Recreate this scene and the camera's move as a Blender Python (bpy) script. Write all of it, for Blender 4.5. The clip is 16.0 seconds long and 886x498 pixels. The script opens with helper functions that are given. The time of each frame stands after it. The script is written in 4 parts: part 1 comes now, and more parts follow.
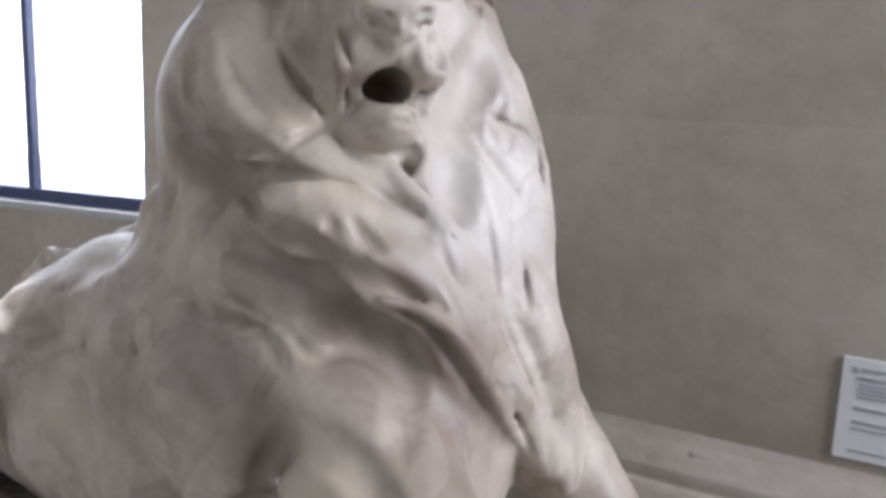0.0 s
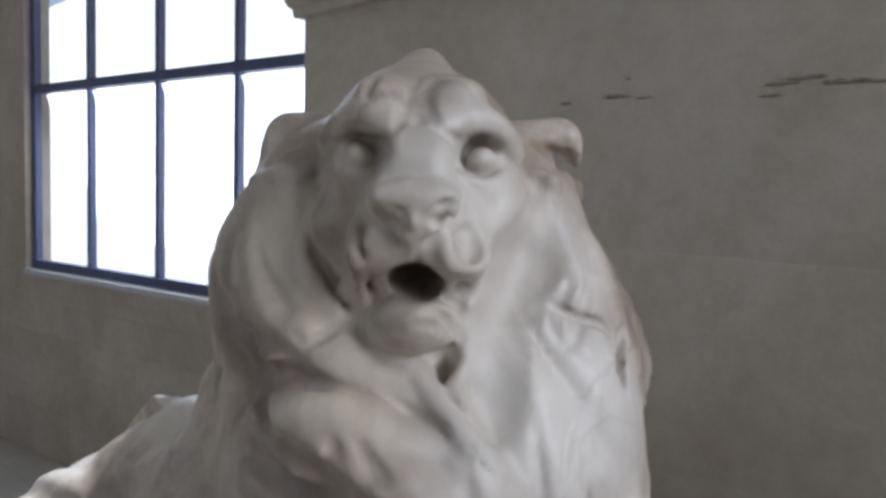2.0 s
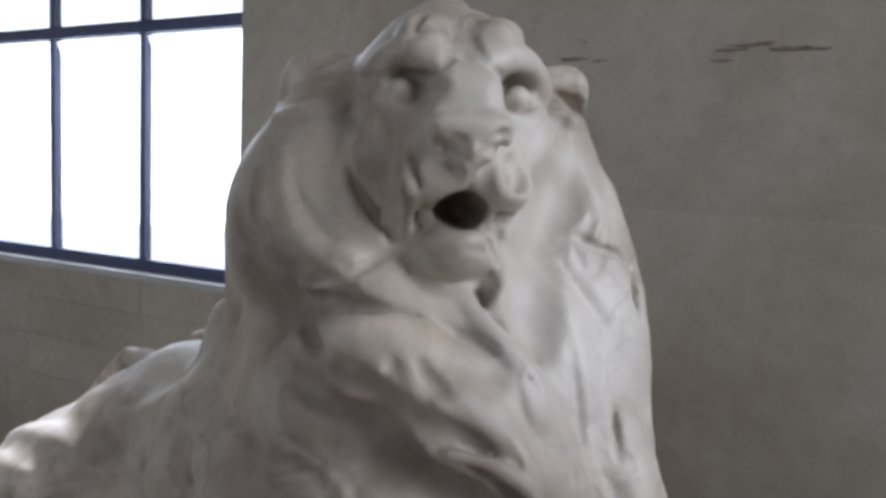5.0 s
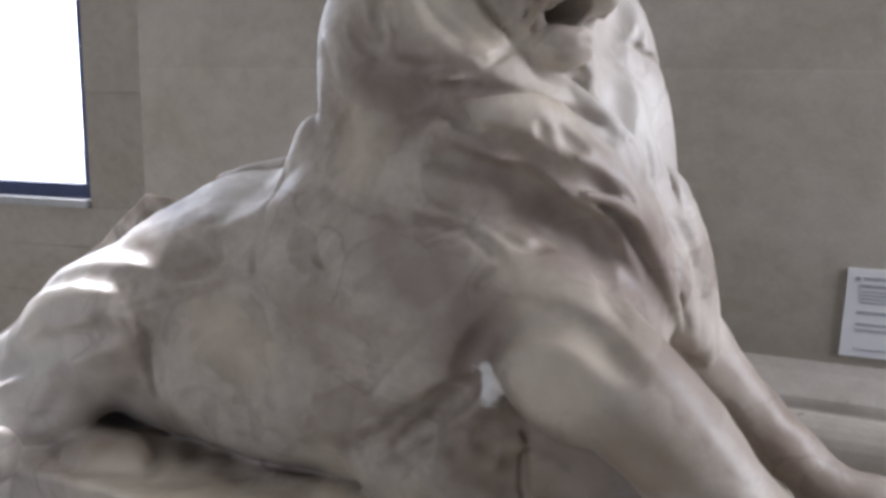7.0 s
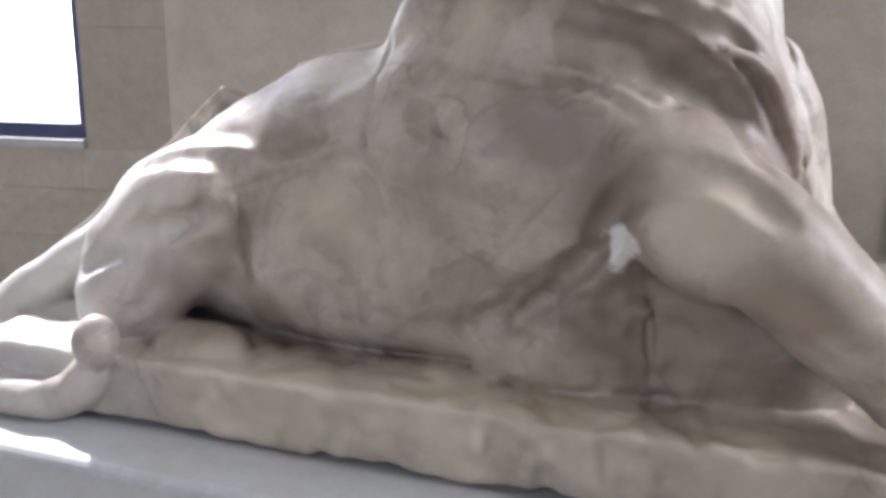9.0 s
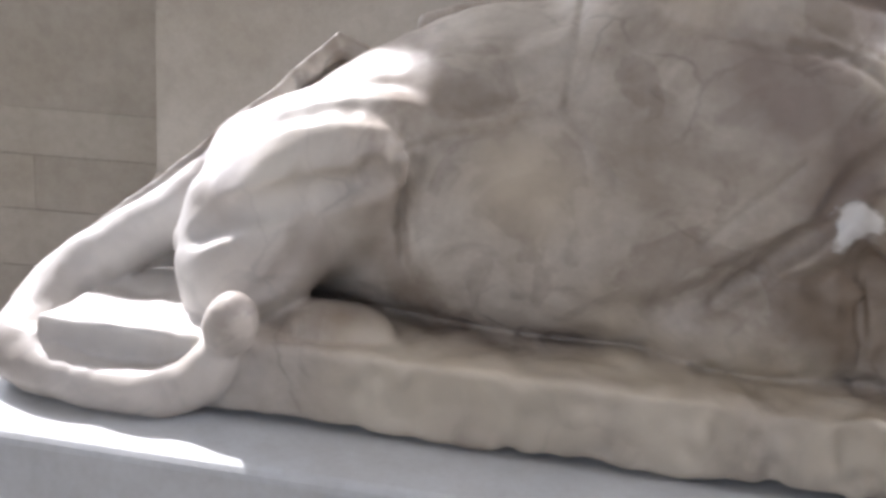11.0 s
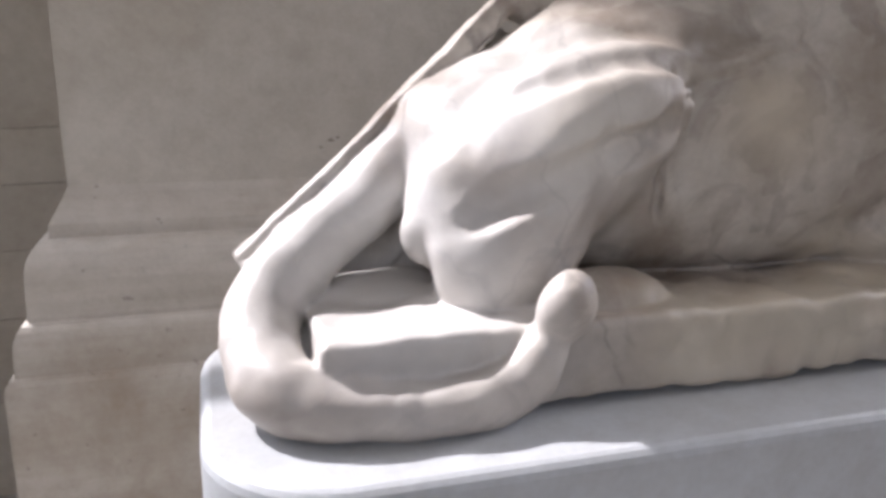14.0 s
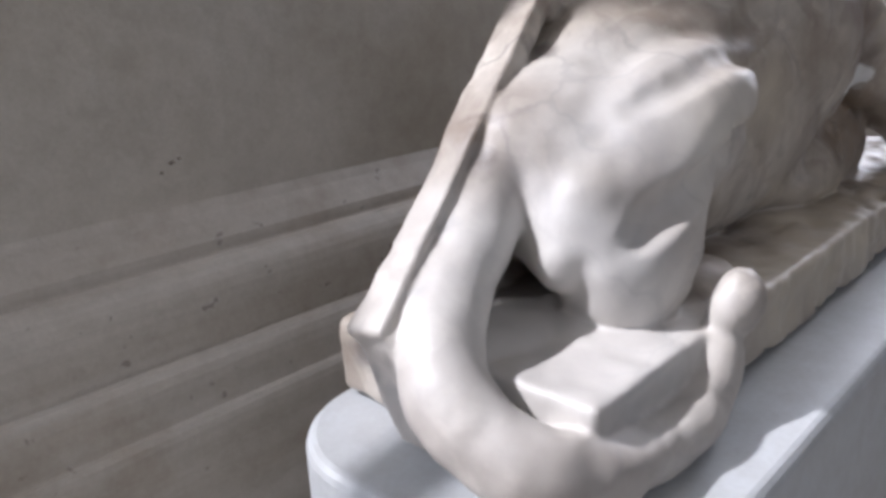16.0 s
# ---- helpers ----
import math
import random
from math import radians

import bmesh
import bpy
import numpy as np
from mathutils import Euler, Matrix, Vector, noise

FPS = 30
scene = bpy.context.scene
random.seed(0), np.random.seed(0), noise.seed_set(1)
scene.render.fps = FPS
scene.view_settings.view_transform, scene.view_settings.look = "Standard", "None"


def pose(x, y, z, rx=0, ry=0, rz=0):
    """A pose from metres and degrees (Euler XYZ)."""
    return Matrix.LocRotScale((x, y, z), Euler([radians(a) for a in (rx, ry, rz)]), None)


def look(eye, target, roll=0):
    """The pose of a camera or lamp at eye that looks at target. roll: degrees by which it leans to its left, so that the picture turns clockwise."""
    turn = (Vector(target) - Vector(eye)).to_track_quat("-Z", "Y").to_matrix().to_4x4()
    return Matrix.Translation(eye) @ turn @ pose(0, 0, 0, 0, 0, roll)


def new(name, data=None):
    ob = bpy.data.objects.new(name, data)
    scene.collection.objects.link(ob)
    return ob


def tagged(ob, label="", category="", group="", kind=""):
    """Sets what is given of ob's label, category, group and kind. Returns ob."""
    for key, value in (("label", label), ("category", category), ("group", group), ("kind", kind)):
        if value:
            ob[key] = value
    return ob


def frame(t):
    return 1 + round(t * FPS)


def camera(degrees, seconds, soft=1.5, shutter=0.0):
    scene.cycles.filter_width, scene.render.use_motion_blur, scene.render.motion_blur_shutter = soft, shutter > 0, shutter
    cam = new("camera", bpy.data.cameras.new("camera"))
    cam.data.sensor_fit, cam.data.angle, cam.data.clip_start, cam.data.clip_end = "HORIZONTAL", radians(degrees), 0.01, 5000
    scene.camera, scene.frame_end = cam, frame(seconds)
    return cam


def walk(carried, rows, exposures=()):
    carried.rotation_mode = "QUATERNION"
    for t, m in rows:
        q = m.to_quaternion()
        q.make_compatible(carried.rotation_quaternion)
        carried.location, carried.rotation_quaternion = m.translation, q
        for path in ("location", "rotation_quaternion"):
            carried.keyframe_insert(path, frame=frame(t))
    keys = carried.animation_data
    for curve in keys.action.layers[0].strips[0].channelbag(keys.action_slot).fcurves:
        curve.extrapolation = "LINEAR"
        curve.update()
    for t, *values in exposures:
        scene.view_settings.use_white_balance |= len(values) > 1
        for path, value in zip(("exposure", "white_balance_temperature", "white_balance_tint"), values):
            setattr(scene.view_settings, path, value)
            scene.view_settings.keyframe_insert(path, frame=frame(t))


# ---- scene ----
cam = camera(58.7, 16.0, soft=3.6, shutter=0.4)
PATH = [
    (0, (0.026, 0.008, 1.627), (-0.941, 1.725, 1.282), 2.4),
    (0.5, (0.042, 0.054, 1.665), (-1.058, 1.709, 1.439), 2.0),
    (1, (0.053, 0.124, 1.709), (-1.166, 1.7, 1.536), 1.7),
    (1.5, (0.093, 0.223, 1.738), (-1.249, 1.697, 1.572), 1.3),
    (2, (0.089, 0.287, 1.762), (-1.32, 1.699, 1.615), 1.6),
    (2.5, (0.063, 0.328, 1.766), (-1.375, 1.711, 1.623), 1.8),
    (3, (0.064, 0.34, 1.758), (-1.391, 1.702, 1.591), 1.6),
    (3.2, (0.065, 0.343, 1.759), (-1.399, 1.696, 1.597), 1.5),
    (5.3, (-0.046, 0.066, 1.681), (-1.148, 1.721, 1.472), 2.2),
    (5.5, (-0.069, 0.024, 1.664), (-1.108, 1.718, 1.443), 2.0),
    (6, (-0.12, -0.103, 1.605), (-1.062, 1.641, 1.344), 2.2),
    (6.5, (-0.224, -0.237, 1.556), (-1.015, 1.572, 1.236), 1.6),
    (7, (-0.306, -0.337, 1.507), (-1.003, 1.504, 1.154), 1.3),
    (7.5, (-0.381, -0.35, 1.434), (-1.014, 1.508, 1.05), 1.3),
    (8, (-0.451, -0.382, 1.384), (-1.068, 1.473, 0.96), 1.0),
    (8.5, (-0.489, -0.418, 1.367), (-1.073, 1.443, 0.926), 0.6),
    (9, (-0.542, -0.438, 1.349), (-1.146, 1.416, 0.904), 1.0),
    (9.2, (-0.582, -0.432, 1.339), (-1.19, 1.416, 0.876), 1.1),
    (11.3, (-1.242, -0.434, 1.274), (-1.391, 1.504, 0.802), 4.4),
    (11.5, (-1.346, -0.464, 1.274), (-1.429, 1.476, 0.795), 3.9),
    (12, (-1.572, -0.526, 1.255), (-1.522, 1.421, 0.8), 2.9),
    (12.5, (-1.696, -0.513, 1.24), (-1.532, 1.43, 0.795), 1.7),
    (13, (-1.784, -0.455, 1.227), (-1.539, 1.483, 0.796), 2.0),
    (13.5, (-1.877, -0.394, 1.206), (-1.538, 1.524, 0.755), 1.1),
    (14, (-2.025, -0.295, 1.201), (-1.471, 1.563, 0.709), 0.5),
    (14.5, (-2.155, -0.202, 1.22), (-1.396, 1.574, 0.701), 0.5),
    (15, (-2.375, -0.058, 1.247), (-1.326, 1.556, 0.703), -1.3),
    (15.5, (-2.567, 0.078, 1.275), (-1.3, 1.523, 0.719), -2.2),
    (16, (-2.619, 0.236, 1.284), (-1.23, 1.547, 0.691), -2.3),
]
walk(cam, [(t, look(eye, target, roll)) for t, eye, target, roll in PATH],
     exposures=[(0.0, 0.12, 6000, 16), (1.0, -0.32, 5950, 13), (2.5, -0.5, 5900, 12), (5.5, -0.37, 5950, 13), (7.0, 0.0, 6000, 16), (8.5, 0.42, 6130, 17), (9.0, 0.44, 6130, 17), (11.5, 0.42, 6250, 18), (12.5, 0.3, 6280, 19), (14.0, 0.1, 6230, 19), (15.5, -0.32, 6080, 18), (16.0, -0.47, 5980, 17)])

# ---- world, sun and large lights ----
SUN_ELEV, SUN_TRAVEL = 44.5, (0.735, -0.68)
world = bpy.data.worlds.new("sky")
scene.world = world
world.use_nodes = True
wn = world.node_tree
sky = wn.nodes.new("ShaderNodeTexSky")
sky.sky_type, sky.sun_disc = "NISHITA", False
sky.sun_elevation = radians(SUN_ELEV)
sky.sun_rotation = math.atan2(-SUN_TRAVEL[0], -SUN_TRAVEL[1])
wn.links.new(sky.outputs[0], wn.nodes["Background"].inputs[0])
wn.nodes["Background"].inputs[1].default_value = 0.12

sun = new("sun", bpy.data.lights.new("sun", "SUN"))
sun.data.energy, sun.data.angle, sun.data.color = 6.5, radians(0.6), (1.0, 0.98, 0.95)
ce = math.cos(radians(SUN_ELEV))
sl = Vector(SUN_TRAVEL).normalized()
sun.matrix_world = look((0, 0, 6), (sl.x * ce, sl.y * ce, 6 - math.sin(radians(SUN_ELEV))))


def area_lamp(name, eye, target, sx, sy, watts, colour):
    """An area lamp at an opening: sky light, and added fill on the south side."""
    lamp = new(name, bpy.data.lights.new(name, "AREA"))
    lamp.data.shape, lamp.data.size, lamp.data.size_y = "RECTANGLE", sx, sy
    lamp.data.energy, lamp.data.color = watts, colour
    lamp.matrix_world = look(eye, target)
    return lamp


# ---- materials ----
def material(name, rough=0.6, metal=0.0):
    m = bpy.data.materials.new(name)
    m.use_nodes = True
    t = m.node_tree
    b = t.nodes["Principled BSDF"]
    b.inputs["Roughness"].default_value, b.inputs["Metallic"].default_value = rough, metal
    return m, t, b


def noise_node(t, scale, detail=5.0, rough=0.55, distort=0.0, stretch=None):
    co = t.nodes.new("ShaderNodeTexCoord")
    out = co.outputs["Object"]
    if stretch:
        mp = t.nodes.new("ShaderNodeMapping")
        mp.inputs["Scale"].default_value = stretch
        t.links.new(out, mp.inputs["Vector"])
        out = mp.outputs[0]
    n = t.nodes.new("ShaderNodeTexNoise")
    n.inputs["Scale"].default_value, n.inputs["Detail"].default_value = scale, detail
    n.inputs["Roughness"].default_value, n.inputs["Distortion"].default_value = rough, distort
    t.links.new(out, n.inputs["Vector"])
    return n.outputs["Fac"]


def ramp(t, fac, stops):
    r = t.nodes.new("ShaderNodeValToRGB")
    e = r.color_ramp.elements
    while len(e) < len(stops):
        e.new(0.5)
    for i, (p, c) in enumerate(stops):
        e[i].position, e[i].color = p, (*c, 1) if len(c) == 3 else c
    t.links.new(fac, r.inputs[0])
    return r.outputs[0]


def mix(t, fac, a, b, kind="MIX"):
    m = t.nodes.new("ShaderNodeMix")
    m.data_type, m.blend_type = "RGBA", kind
    for sock, v in ((m.inputs["Factor"], fac), (m.inputs["A"], a), (m.inputs["B"], b)):
        if isinstance(v, (int, float)):
            sock.default_value = v
        elif isinstance(v, tuple):
            sock.default_value = (*v, 1)
        else:
            t.links.new(v, sock)
    return m.outputs["Result"]


def bump(t, b, fac, strength, dist):
    n = t.nodes.new("ShaderNodeBump")
    n.inputs["Strength"].default_value, n.inputs["Distance"].default_value = strength, dist
    t.links.new(fac, n.inputs["Height"])
    last = b.inputs["Normal"].links
    if last:
        t.links.new(last[0].from_socket, n.inputs["Normal"])
    t.links.new(n.outputs[0], b.inputs["Normal"])


def stone(name, pale, dark, brown, scale=3.0, rough=0.65, streak=None, grain=0.004, spots=0.0, veins=0.0):
    """Cut stone: broad mottling, brown stains, fine grain."""
    m, t, b = material(name, rough)
    broad = noise_node(t, scale, 5, 0.62, 0.25, streak)
    col = ramp(t, broad, [(0.36, dark), (0.62, pale)])
    stain = ramp(t, noise_node(t, scale * 0.7, 6, 0.65, 0.4), [(0.47, (0, 0, 0)), (0.68, (0.8, 0.8, 0.8))])
    col = mix(t, stain, col, brown)
    if veins:
        wide = ramp(t, noise_node(t, 1.5, 4, 0.6, 0.5), [(0.40, (0, 0, 0)), (0.64, (0.75, 0.75, 0.75))])
        col = mix(t, wide, col, mix(t, 0.6, col, brown))
        # patches of greyer stone with clear edges
        patch = ramp(t, noise_node(t, 5.5, 4, 0.55, 1.1), [(0.50, (0, 0, 0)), (0.545, (0.75, 0.75, 0.75))])
        col = mix(t, patch, col, mix(t, 1.0, col, (0.76, 0.73, 0.72), "MULTIPLY"))
        # hairline cracks, here and there
        co, cell, bend = (t.nodes.new("ShaderNode" + k) for k in ("TexCoord", "TexVoronoi", "VectorMath"))
        drift = t.nodes.new("ShaderNodeTexNoise")
        drift.inputs["Scale"].default_value, drift.inputs["Detail"].default_value = 5.0, 5.0
        bend.operation, bend.inputs[1].default_value = "MULTIPLY_ADD", (0.22, 0.22, 0.22)
        cell.feature, cell.inputs["Scale"].default_value = "DISTANCE_TO_EDGE", 4.2
        t.links.new(co.outputs["Object"], drift.inputs["Vector"])
        t.links.new(drift.outputs["Color"], bend.inputs[0])
        t.links.new(co.outputs["Object"], bend.inputs[2])
        t.links.new(bend.outputs[0], cell.inputs["Vector"])
        line = ramp(t, cell.outputs["Distance"], [(0.004, (0.75, 0.75, 0.75)), (0.026, (0, 0, 0))])
        here = ramp(t, noise_node(t, 3.1, 3, 0.6, 0.2), [(0.48, (0, 0, 0)), (0.6, (1, 1, 1))])
        col = mix(t, mix(t, 1.0, line, here, "MULTIPLY"), col, mix(t, 0.6, col, (0.13, 0.10, 0.085)))
    fine = noise_node(t, 90, 4, 0.7)
    mid = noise_node(t, 17, 4, 0.6, 0.2)
    col = mix(t, 0.3, col, ramp(t, mid, [(0.35, (0.72, 0.69, 0.66)), (0.6, (1, 1, 1))]), "MULTIPLY")
    col = mix(t, 0.35, col, ramp(t, fine, [(0.35, (0.8, 0.79, 0.77)), (0.65, (1, 1, 1))]), "MULTIPLY")
    if spots:
        pit = ramp(t, noise_node(t, 26, 2, 0.5, 0.4), [(0.705, (0, 0, 0)), (0.74, (1, 1, 1))])
        col = mix(t, pit, col, mix(t, spots, col, (0.08, 0.06, 0.05)))
    t.links.new(col, b.inputs["Base Color"])
    bump(t, b, fine, 0.35, grain)
    bump(t, b, broad, 0.25, grain * 4)
    bump(t, b, mid, 0.3, grain * 3)
    return m


MARBLE = stone("marble", (0.61, 0.56, 0.49), (0.39, 0.34, 0.285), (0.25, 0.19, 0.145), 4.0, 0.48, None, 0.0012, 0.0, 0.5)
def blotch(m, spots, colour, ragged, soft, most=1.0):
    """Patches of another colour at (place, size), with ragged edges: plaster, stains, painted shade and light."""
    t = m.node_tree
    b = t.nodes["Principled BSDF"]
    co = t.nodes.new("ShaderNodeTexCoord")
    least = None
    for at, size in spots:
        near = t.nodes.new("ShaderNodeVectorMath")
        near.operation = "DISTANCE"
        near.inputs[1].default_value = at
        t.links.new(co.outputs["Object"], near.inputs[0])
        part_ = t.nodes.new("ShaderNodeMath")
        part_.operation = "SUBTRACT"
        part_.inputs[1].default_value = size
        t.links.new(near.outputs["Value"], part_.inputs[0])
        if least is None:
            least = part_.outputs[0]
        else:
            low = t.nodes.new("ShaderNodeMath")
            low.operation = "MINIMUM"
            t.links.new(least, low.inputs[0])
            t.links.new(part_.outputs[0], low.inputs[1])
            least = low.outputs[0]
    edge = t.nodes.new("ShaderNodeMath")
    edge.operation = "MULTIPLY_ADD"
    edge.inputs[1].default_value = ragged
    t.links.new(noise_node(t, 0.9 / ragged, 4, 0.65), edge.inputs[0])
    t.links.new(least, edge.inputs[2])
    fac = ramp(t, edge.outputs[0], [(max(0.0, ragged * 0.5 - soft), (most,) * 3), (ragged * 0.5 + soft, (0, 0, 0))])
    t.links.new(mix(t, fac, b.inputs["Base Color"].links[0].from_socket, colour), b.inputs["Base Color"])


# warm cream patches on the marble; the last blotch is the plaster repair by the elbow
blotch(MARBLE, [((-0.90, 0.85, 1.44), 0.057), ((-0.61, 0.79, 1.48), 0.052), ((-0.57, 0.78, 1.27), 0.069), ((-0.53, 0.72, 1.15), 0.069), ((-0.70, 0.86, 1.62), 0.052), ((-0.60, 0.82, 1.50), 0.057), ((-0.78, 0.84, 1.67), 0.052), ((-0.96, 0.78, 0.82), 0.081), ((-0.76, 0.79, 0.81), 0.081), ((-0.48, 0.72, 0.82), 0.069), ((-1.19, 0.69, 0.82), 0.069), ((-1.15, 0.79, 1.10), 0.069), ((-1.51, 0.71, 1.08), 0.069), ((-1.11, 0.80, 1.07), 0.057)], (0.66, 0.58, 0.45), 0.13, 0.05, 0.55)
# brown dirt stains, and shade painted into the chest, folds and hollows
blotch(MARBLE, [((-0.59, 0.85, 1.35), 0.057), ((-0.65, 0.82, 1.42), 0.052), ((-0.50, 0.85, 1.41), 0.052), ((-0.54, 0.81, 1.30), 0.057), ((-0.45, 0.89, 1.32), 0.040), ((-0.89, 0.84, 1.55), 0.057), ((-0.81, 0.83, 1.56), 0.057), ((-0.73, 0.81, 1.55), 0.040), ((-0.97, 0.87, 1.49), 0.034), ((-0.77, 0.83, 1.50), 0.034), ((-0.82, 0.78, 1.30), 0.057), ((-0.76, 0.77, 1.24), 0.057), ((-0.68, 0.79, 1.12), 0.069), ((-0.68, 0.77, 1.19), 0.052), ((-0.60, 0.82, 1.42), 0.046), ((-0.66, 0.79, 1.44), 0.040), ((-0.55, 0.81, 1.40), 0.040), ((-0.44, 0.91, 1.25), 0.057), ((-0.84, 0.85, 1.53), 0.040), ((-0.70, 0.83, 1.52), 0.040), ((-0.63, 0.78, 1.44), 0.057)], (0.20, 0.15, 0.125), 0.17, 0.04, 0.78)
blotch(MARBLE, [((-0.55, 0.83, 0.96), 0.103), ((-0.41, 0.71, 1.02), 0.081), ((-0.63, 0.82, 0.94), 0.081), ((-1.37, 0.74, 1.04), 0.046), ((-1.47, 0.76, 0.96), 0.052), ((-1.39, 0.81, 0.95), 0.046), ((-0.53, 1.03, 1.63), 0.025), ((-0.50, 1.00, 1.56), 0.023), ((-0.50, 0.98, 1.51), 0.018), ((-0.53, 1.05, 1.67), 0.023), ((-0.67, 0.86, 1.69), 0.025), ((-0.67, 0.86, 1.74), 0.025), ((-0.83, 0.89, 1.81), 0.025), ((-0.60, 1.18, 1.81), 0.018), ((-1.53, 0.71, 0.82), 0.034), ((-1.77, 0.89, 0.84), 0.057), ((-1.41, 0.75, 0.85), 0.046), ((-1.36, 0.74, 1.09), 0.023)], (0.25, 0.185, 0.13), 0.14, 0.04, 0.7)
# small dark specks on the raw fin
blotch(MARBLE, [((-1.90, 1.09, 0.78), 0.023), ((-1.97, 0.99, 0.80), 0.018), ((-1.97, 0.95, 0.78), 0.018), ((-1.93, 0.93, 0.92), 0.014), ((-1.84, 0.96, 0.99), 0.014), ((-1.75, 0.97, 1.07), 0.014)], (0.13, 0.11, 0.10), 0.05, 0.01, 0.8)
# paler stone of the head, with its lit far side painted brighter
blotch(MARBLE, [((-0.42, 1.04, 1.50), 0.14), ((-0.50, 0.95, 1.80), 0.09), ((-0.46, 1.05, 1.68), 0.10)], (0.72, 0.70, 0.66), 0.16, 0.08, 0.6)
# the clean, paler stone of the hind end
blotch(MARBLE, [((-1.55, 0.85, 1.06), 0.15), ((-1.78, 0.82, 0.85), 0.24)], (0.73, 0.715, 0.69), 0.16, 0.09, 0.65)
# warm light along the block's near edge, painted in as cream patches
blotch(MARBLE, [((-1.3 + 0.22 * i, 0.70, 0.775), 0.10) for i in range(7)], (0.64, 0.57, 0.45), 0.16, 0.06, 0.65)
# more dark specks along the near face of the fin
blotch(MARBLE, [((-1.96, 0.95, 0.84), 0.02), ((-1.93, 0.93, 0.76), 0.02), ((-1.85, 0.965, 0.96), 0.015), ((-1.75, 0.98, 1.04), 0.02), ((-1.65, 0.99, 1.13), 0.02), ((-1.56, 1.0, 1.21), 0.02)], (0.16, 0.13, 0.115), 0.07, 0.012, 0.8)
blotch(MARBLE, [((-0.655, 0.775, 1.085), 0.036), ((-0.648, 0.775, 1.055), 0.034)], (0.74, 0.73, 0.71), 0.04, 0.004)
WALLSTONE = stone("limestone_wall", (0.495, 0.455, 0.395), (0.415, 0.38, 0.325), (0.355, 0.31, 0.25), 1.3, 0.8, None, 0.002)
_t = WALLSTONE.node_tree
_b = _t.nodes["Principled BSDF"]
_i = _t.nodes.new("ShaderNodeObjectInfo")
_t.links.new(mix(_t, 1.0, _b.inputs["Base Color"].links[0].from_socket, ramp(_t, _i.outputs["Random"], [(0.0, (0.92, 0.91, 0.90)), (1.0, (1.04, 1.04, 1.03))]), "MULTIPLY"), _b.inputs["Base Color"])
BASESTONE = stone("veined_limestone", (0.50, 0.46, 0.40), (0.41, 0.365, 0.305), (0.27, 0.20, 0.14), 1.6, 0.6, (0.35, 1, 5.0), 0.002, 0.5)
PAINTED = stone("painted_pedestal", (0.52, 0.54, 0.555), (0.47, 0.49, 0.505), (0.46, 0.465, 0.46), 2.0, 0.42, None, 0.0006)
FLOORSTONE = stone("floor_stone", (0.40, 0.375, 0.335), (0.31, 0.29, 0.26), (0.27, 0.24, 0.20), 1.5, 0.4)
CEILPAINT = stone("ceiling_plaster", (0.72, 0.7, 0.66), (0.66, 0.64, 0.6), (0.6, 0.57, 0.52), 0.8, 0.85)
STEEL, _t, _b = material("blue_black_steel", 0.45)
_t.links.new(ramp(_t, noise_node(_t, 14), [(0.3, (0.04, 0.055, 0.13)), (0.7, (0.06, 0.075, 0.16))]), _b.inputs["Base Color"])
PAPER, _t, _b = material("sign_card", 0.7)
_t.links.new(ramp(_t, noise_node(_t, 9), [(0.3, (0.74, 0.74, 0.75)), (0.7, (0.8, 0.8, 0.81))]), _b.inputs["Base Color"])
INK, _t, _b = material("sign_ink", 0.7)
_t.links.new(ramp(_t, noise_node(_t, 60), [(0.3, (0.3, 0.3, 0.34)), (0.7, (0.4, 0.4, 0.44))]), _b.inputs["Base Color"])
CHIP, _t, _b = material("spalled_dark_stone", 0.9)
_t.links.new(ramp(_t, noise_node(_t, 70), [(0.3, (0.13, 0.10, 0.08)), (0.7, (0.30, 0.25, 0.21))]), _b.inputs["Base Color"])
GLASS, _t, _b = material("window_glass", 0.03)
_b.inputs["Transmission Weight"].default_value, _b.inputs["IOR"].default_value = 1.0, 1.02
DAYLIGHT, _t, _b = material("bright_courtyard", 1.0)
_b.inputs["Base Color"].default_value = (0.7, 0.7, 0.7, 1)
_t.links.new(ramp(_t, noise_node(_t, 0.12, 2), [(0.35, (0.86, 0.92, 1.0)), (0.6, (1, 1, 1))]), _b.inputs["Emission Color"])
_b.inputs["Emission Strength"].default_value = 2.2


# ---- mesh helpers ----
def mesh_object(name, bm, mat, parent=None, label="", smooth=False):
    me = bpy.data.meshes.new(name)
    bmesh.ops.recalc_face_normals(bm, faces=bm.faces)
    bm.to_mesh(me)
    bm.free()
    me.materials.append(mat)
    if smooth:
        me.shade_smooth()
    ob = new(name, me)
    if parent:
        ob.parent = parent
    if label:
        ob["label"] = label
    return ob


def part(name, bm, mat, parent, label="", smooth=False):
    return mesh_object(name, bm, mat, parent, label, smooth)


def block(bm, lo, hi, bevel=0.0, m=None):
    r = bmesh.ops.create_cube(bm, size=1)
    size = Vector(hi) - Vector(lo)
    mid = (Vector(hi) + Vector(lo)) / 2
    bmesh.ops.transform(bm, matrix=Matrix.LocRotScale(mid, None, size), verts=r["verts"])
    if bevel:
        edges = list({e for v in r["verts"] for e in v.link_edges})
        r = bmesh.ops.bevel(bm, geom=edges, offset=bevel, segments=2, affect="EDGES", profile=0.6)
    if m:
        bmesh.ops.transform(bm, matrix=m, verts=bm.verts)
    return bm


def box(lo, hi, bevel=0.0, m=None):
    return block(bmesh.new(), lo, hi, bevel, m)


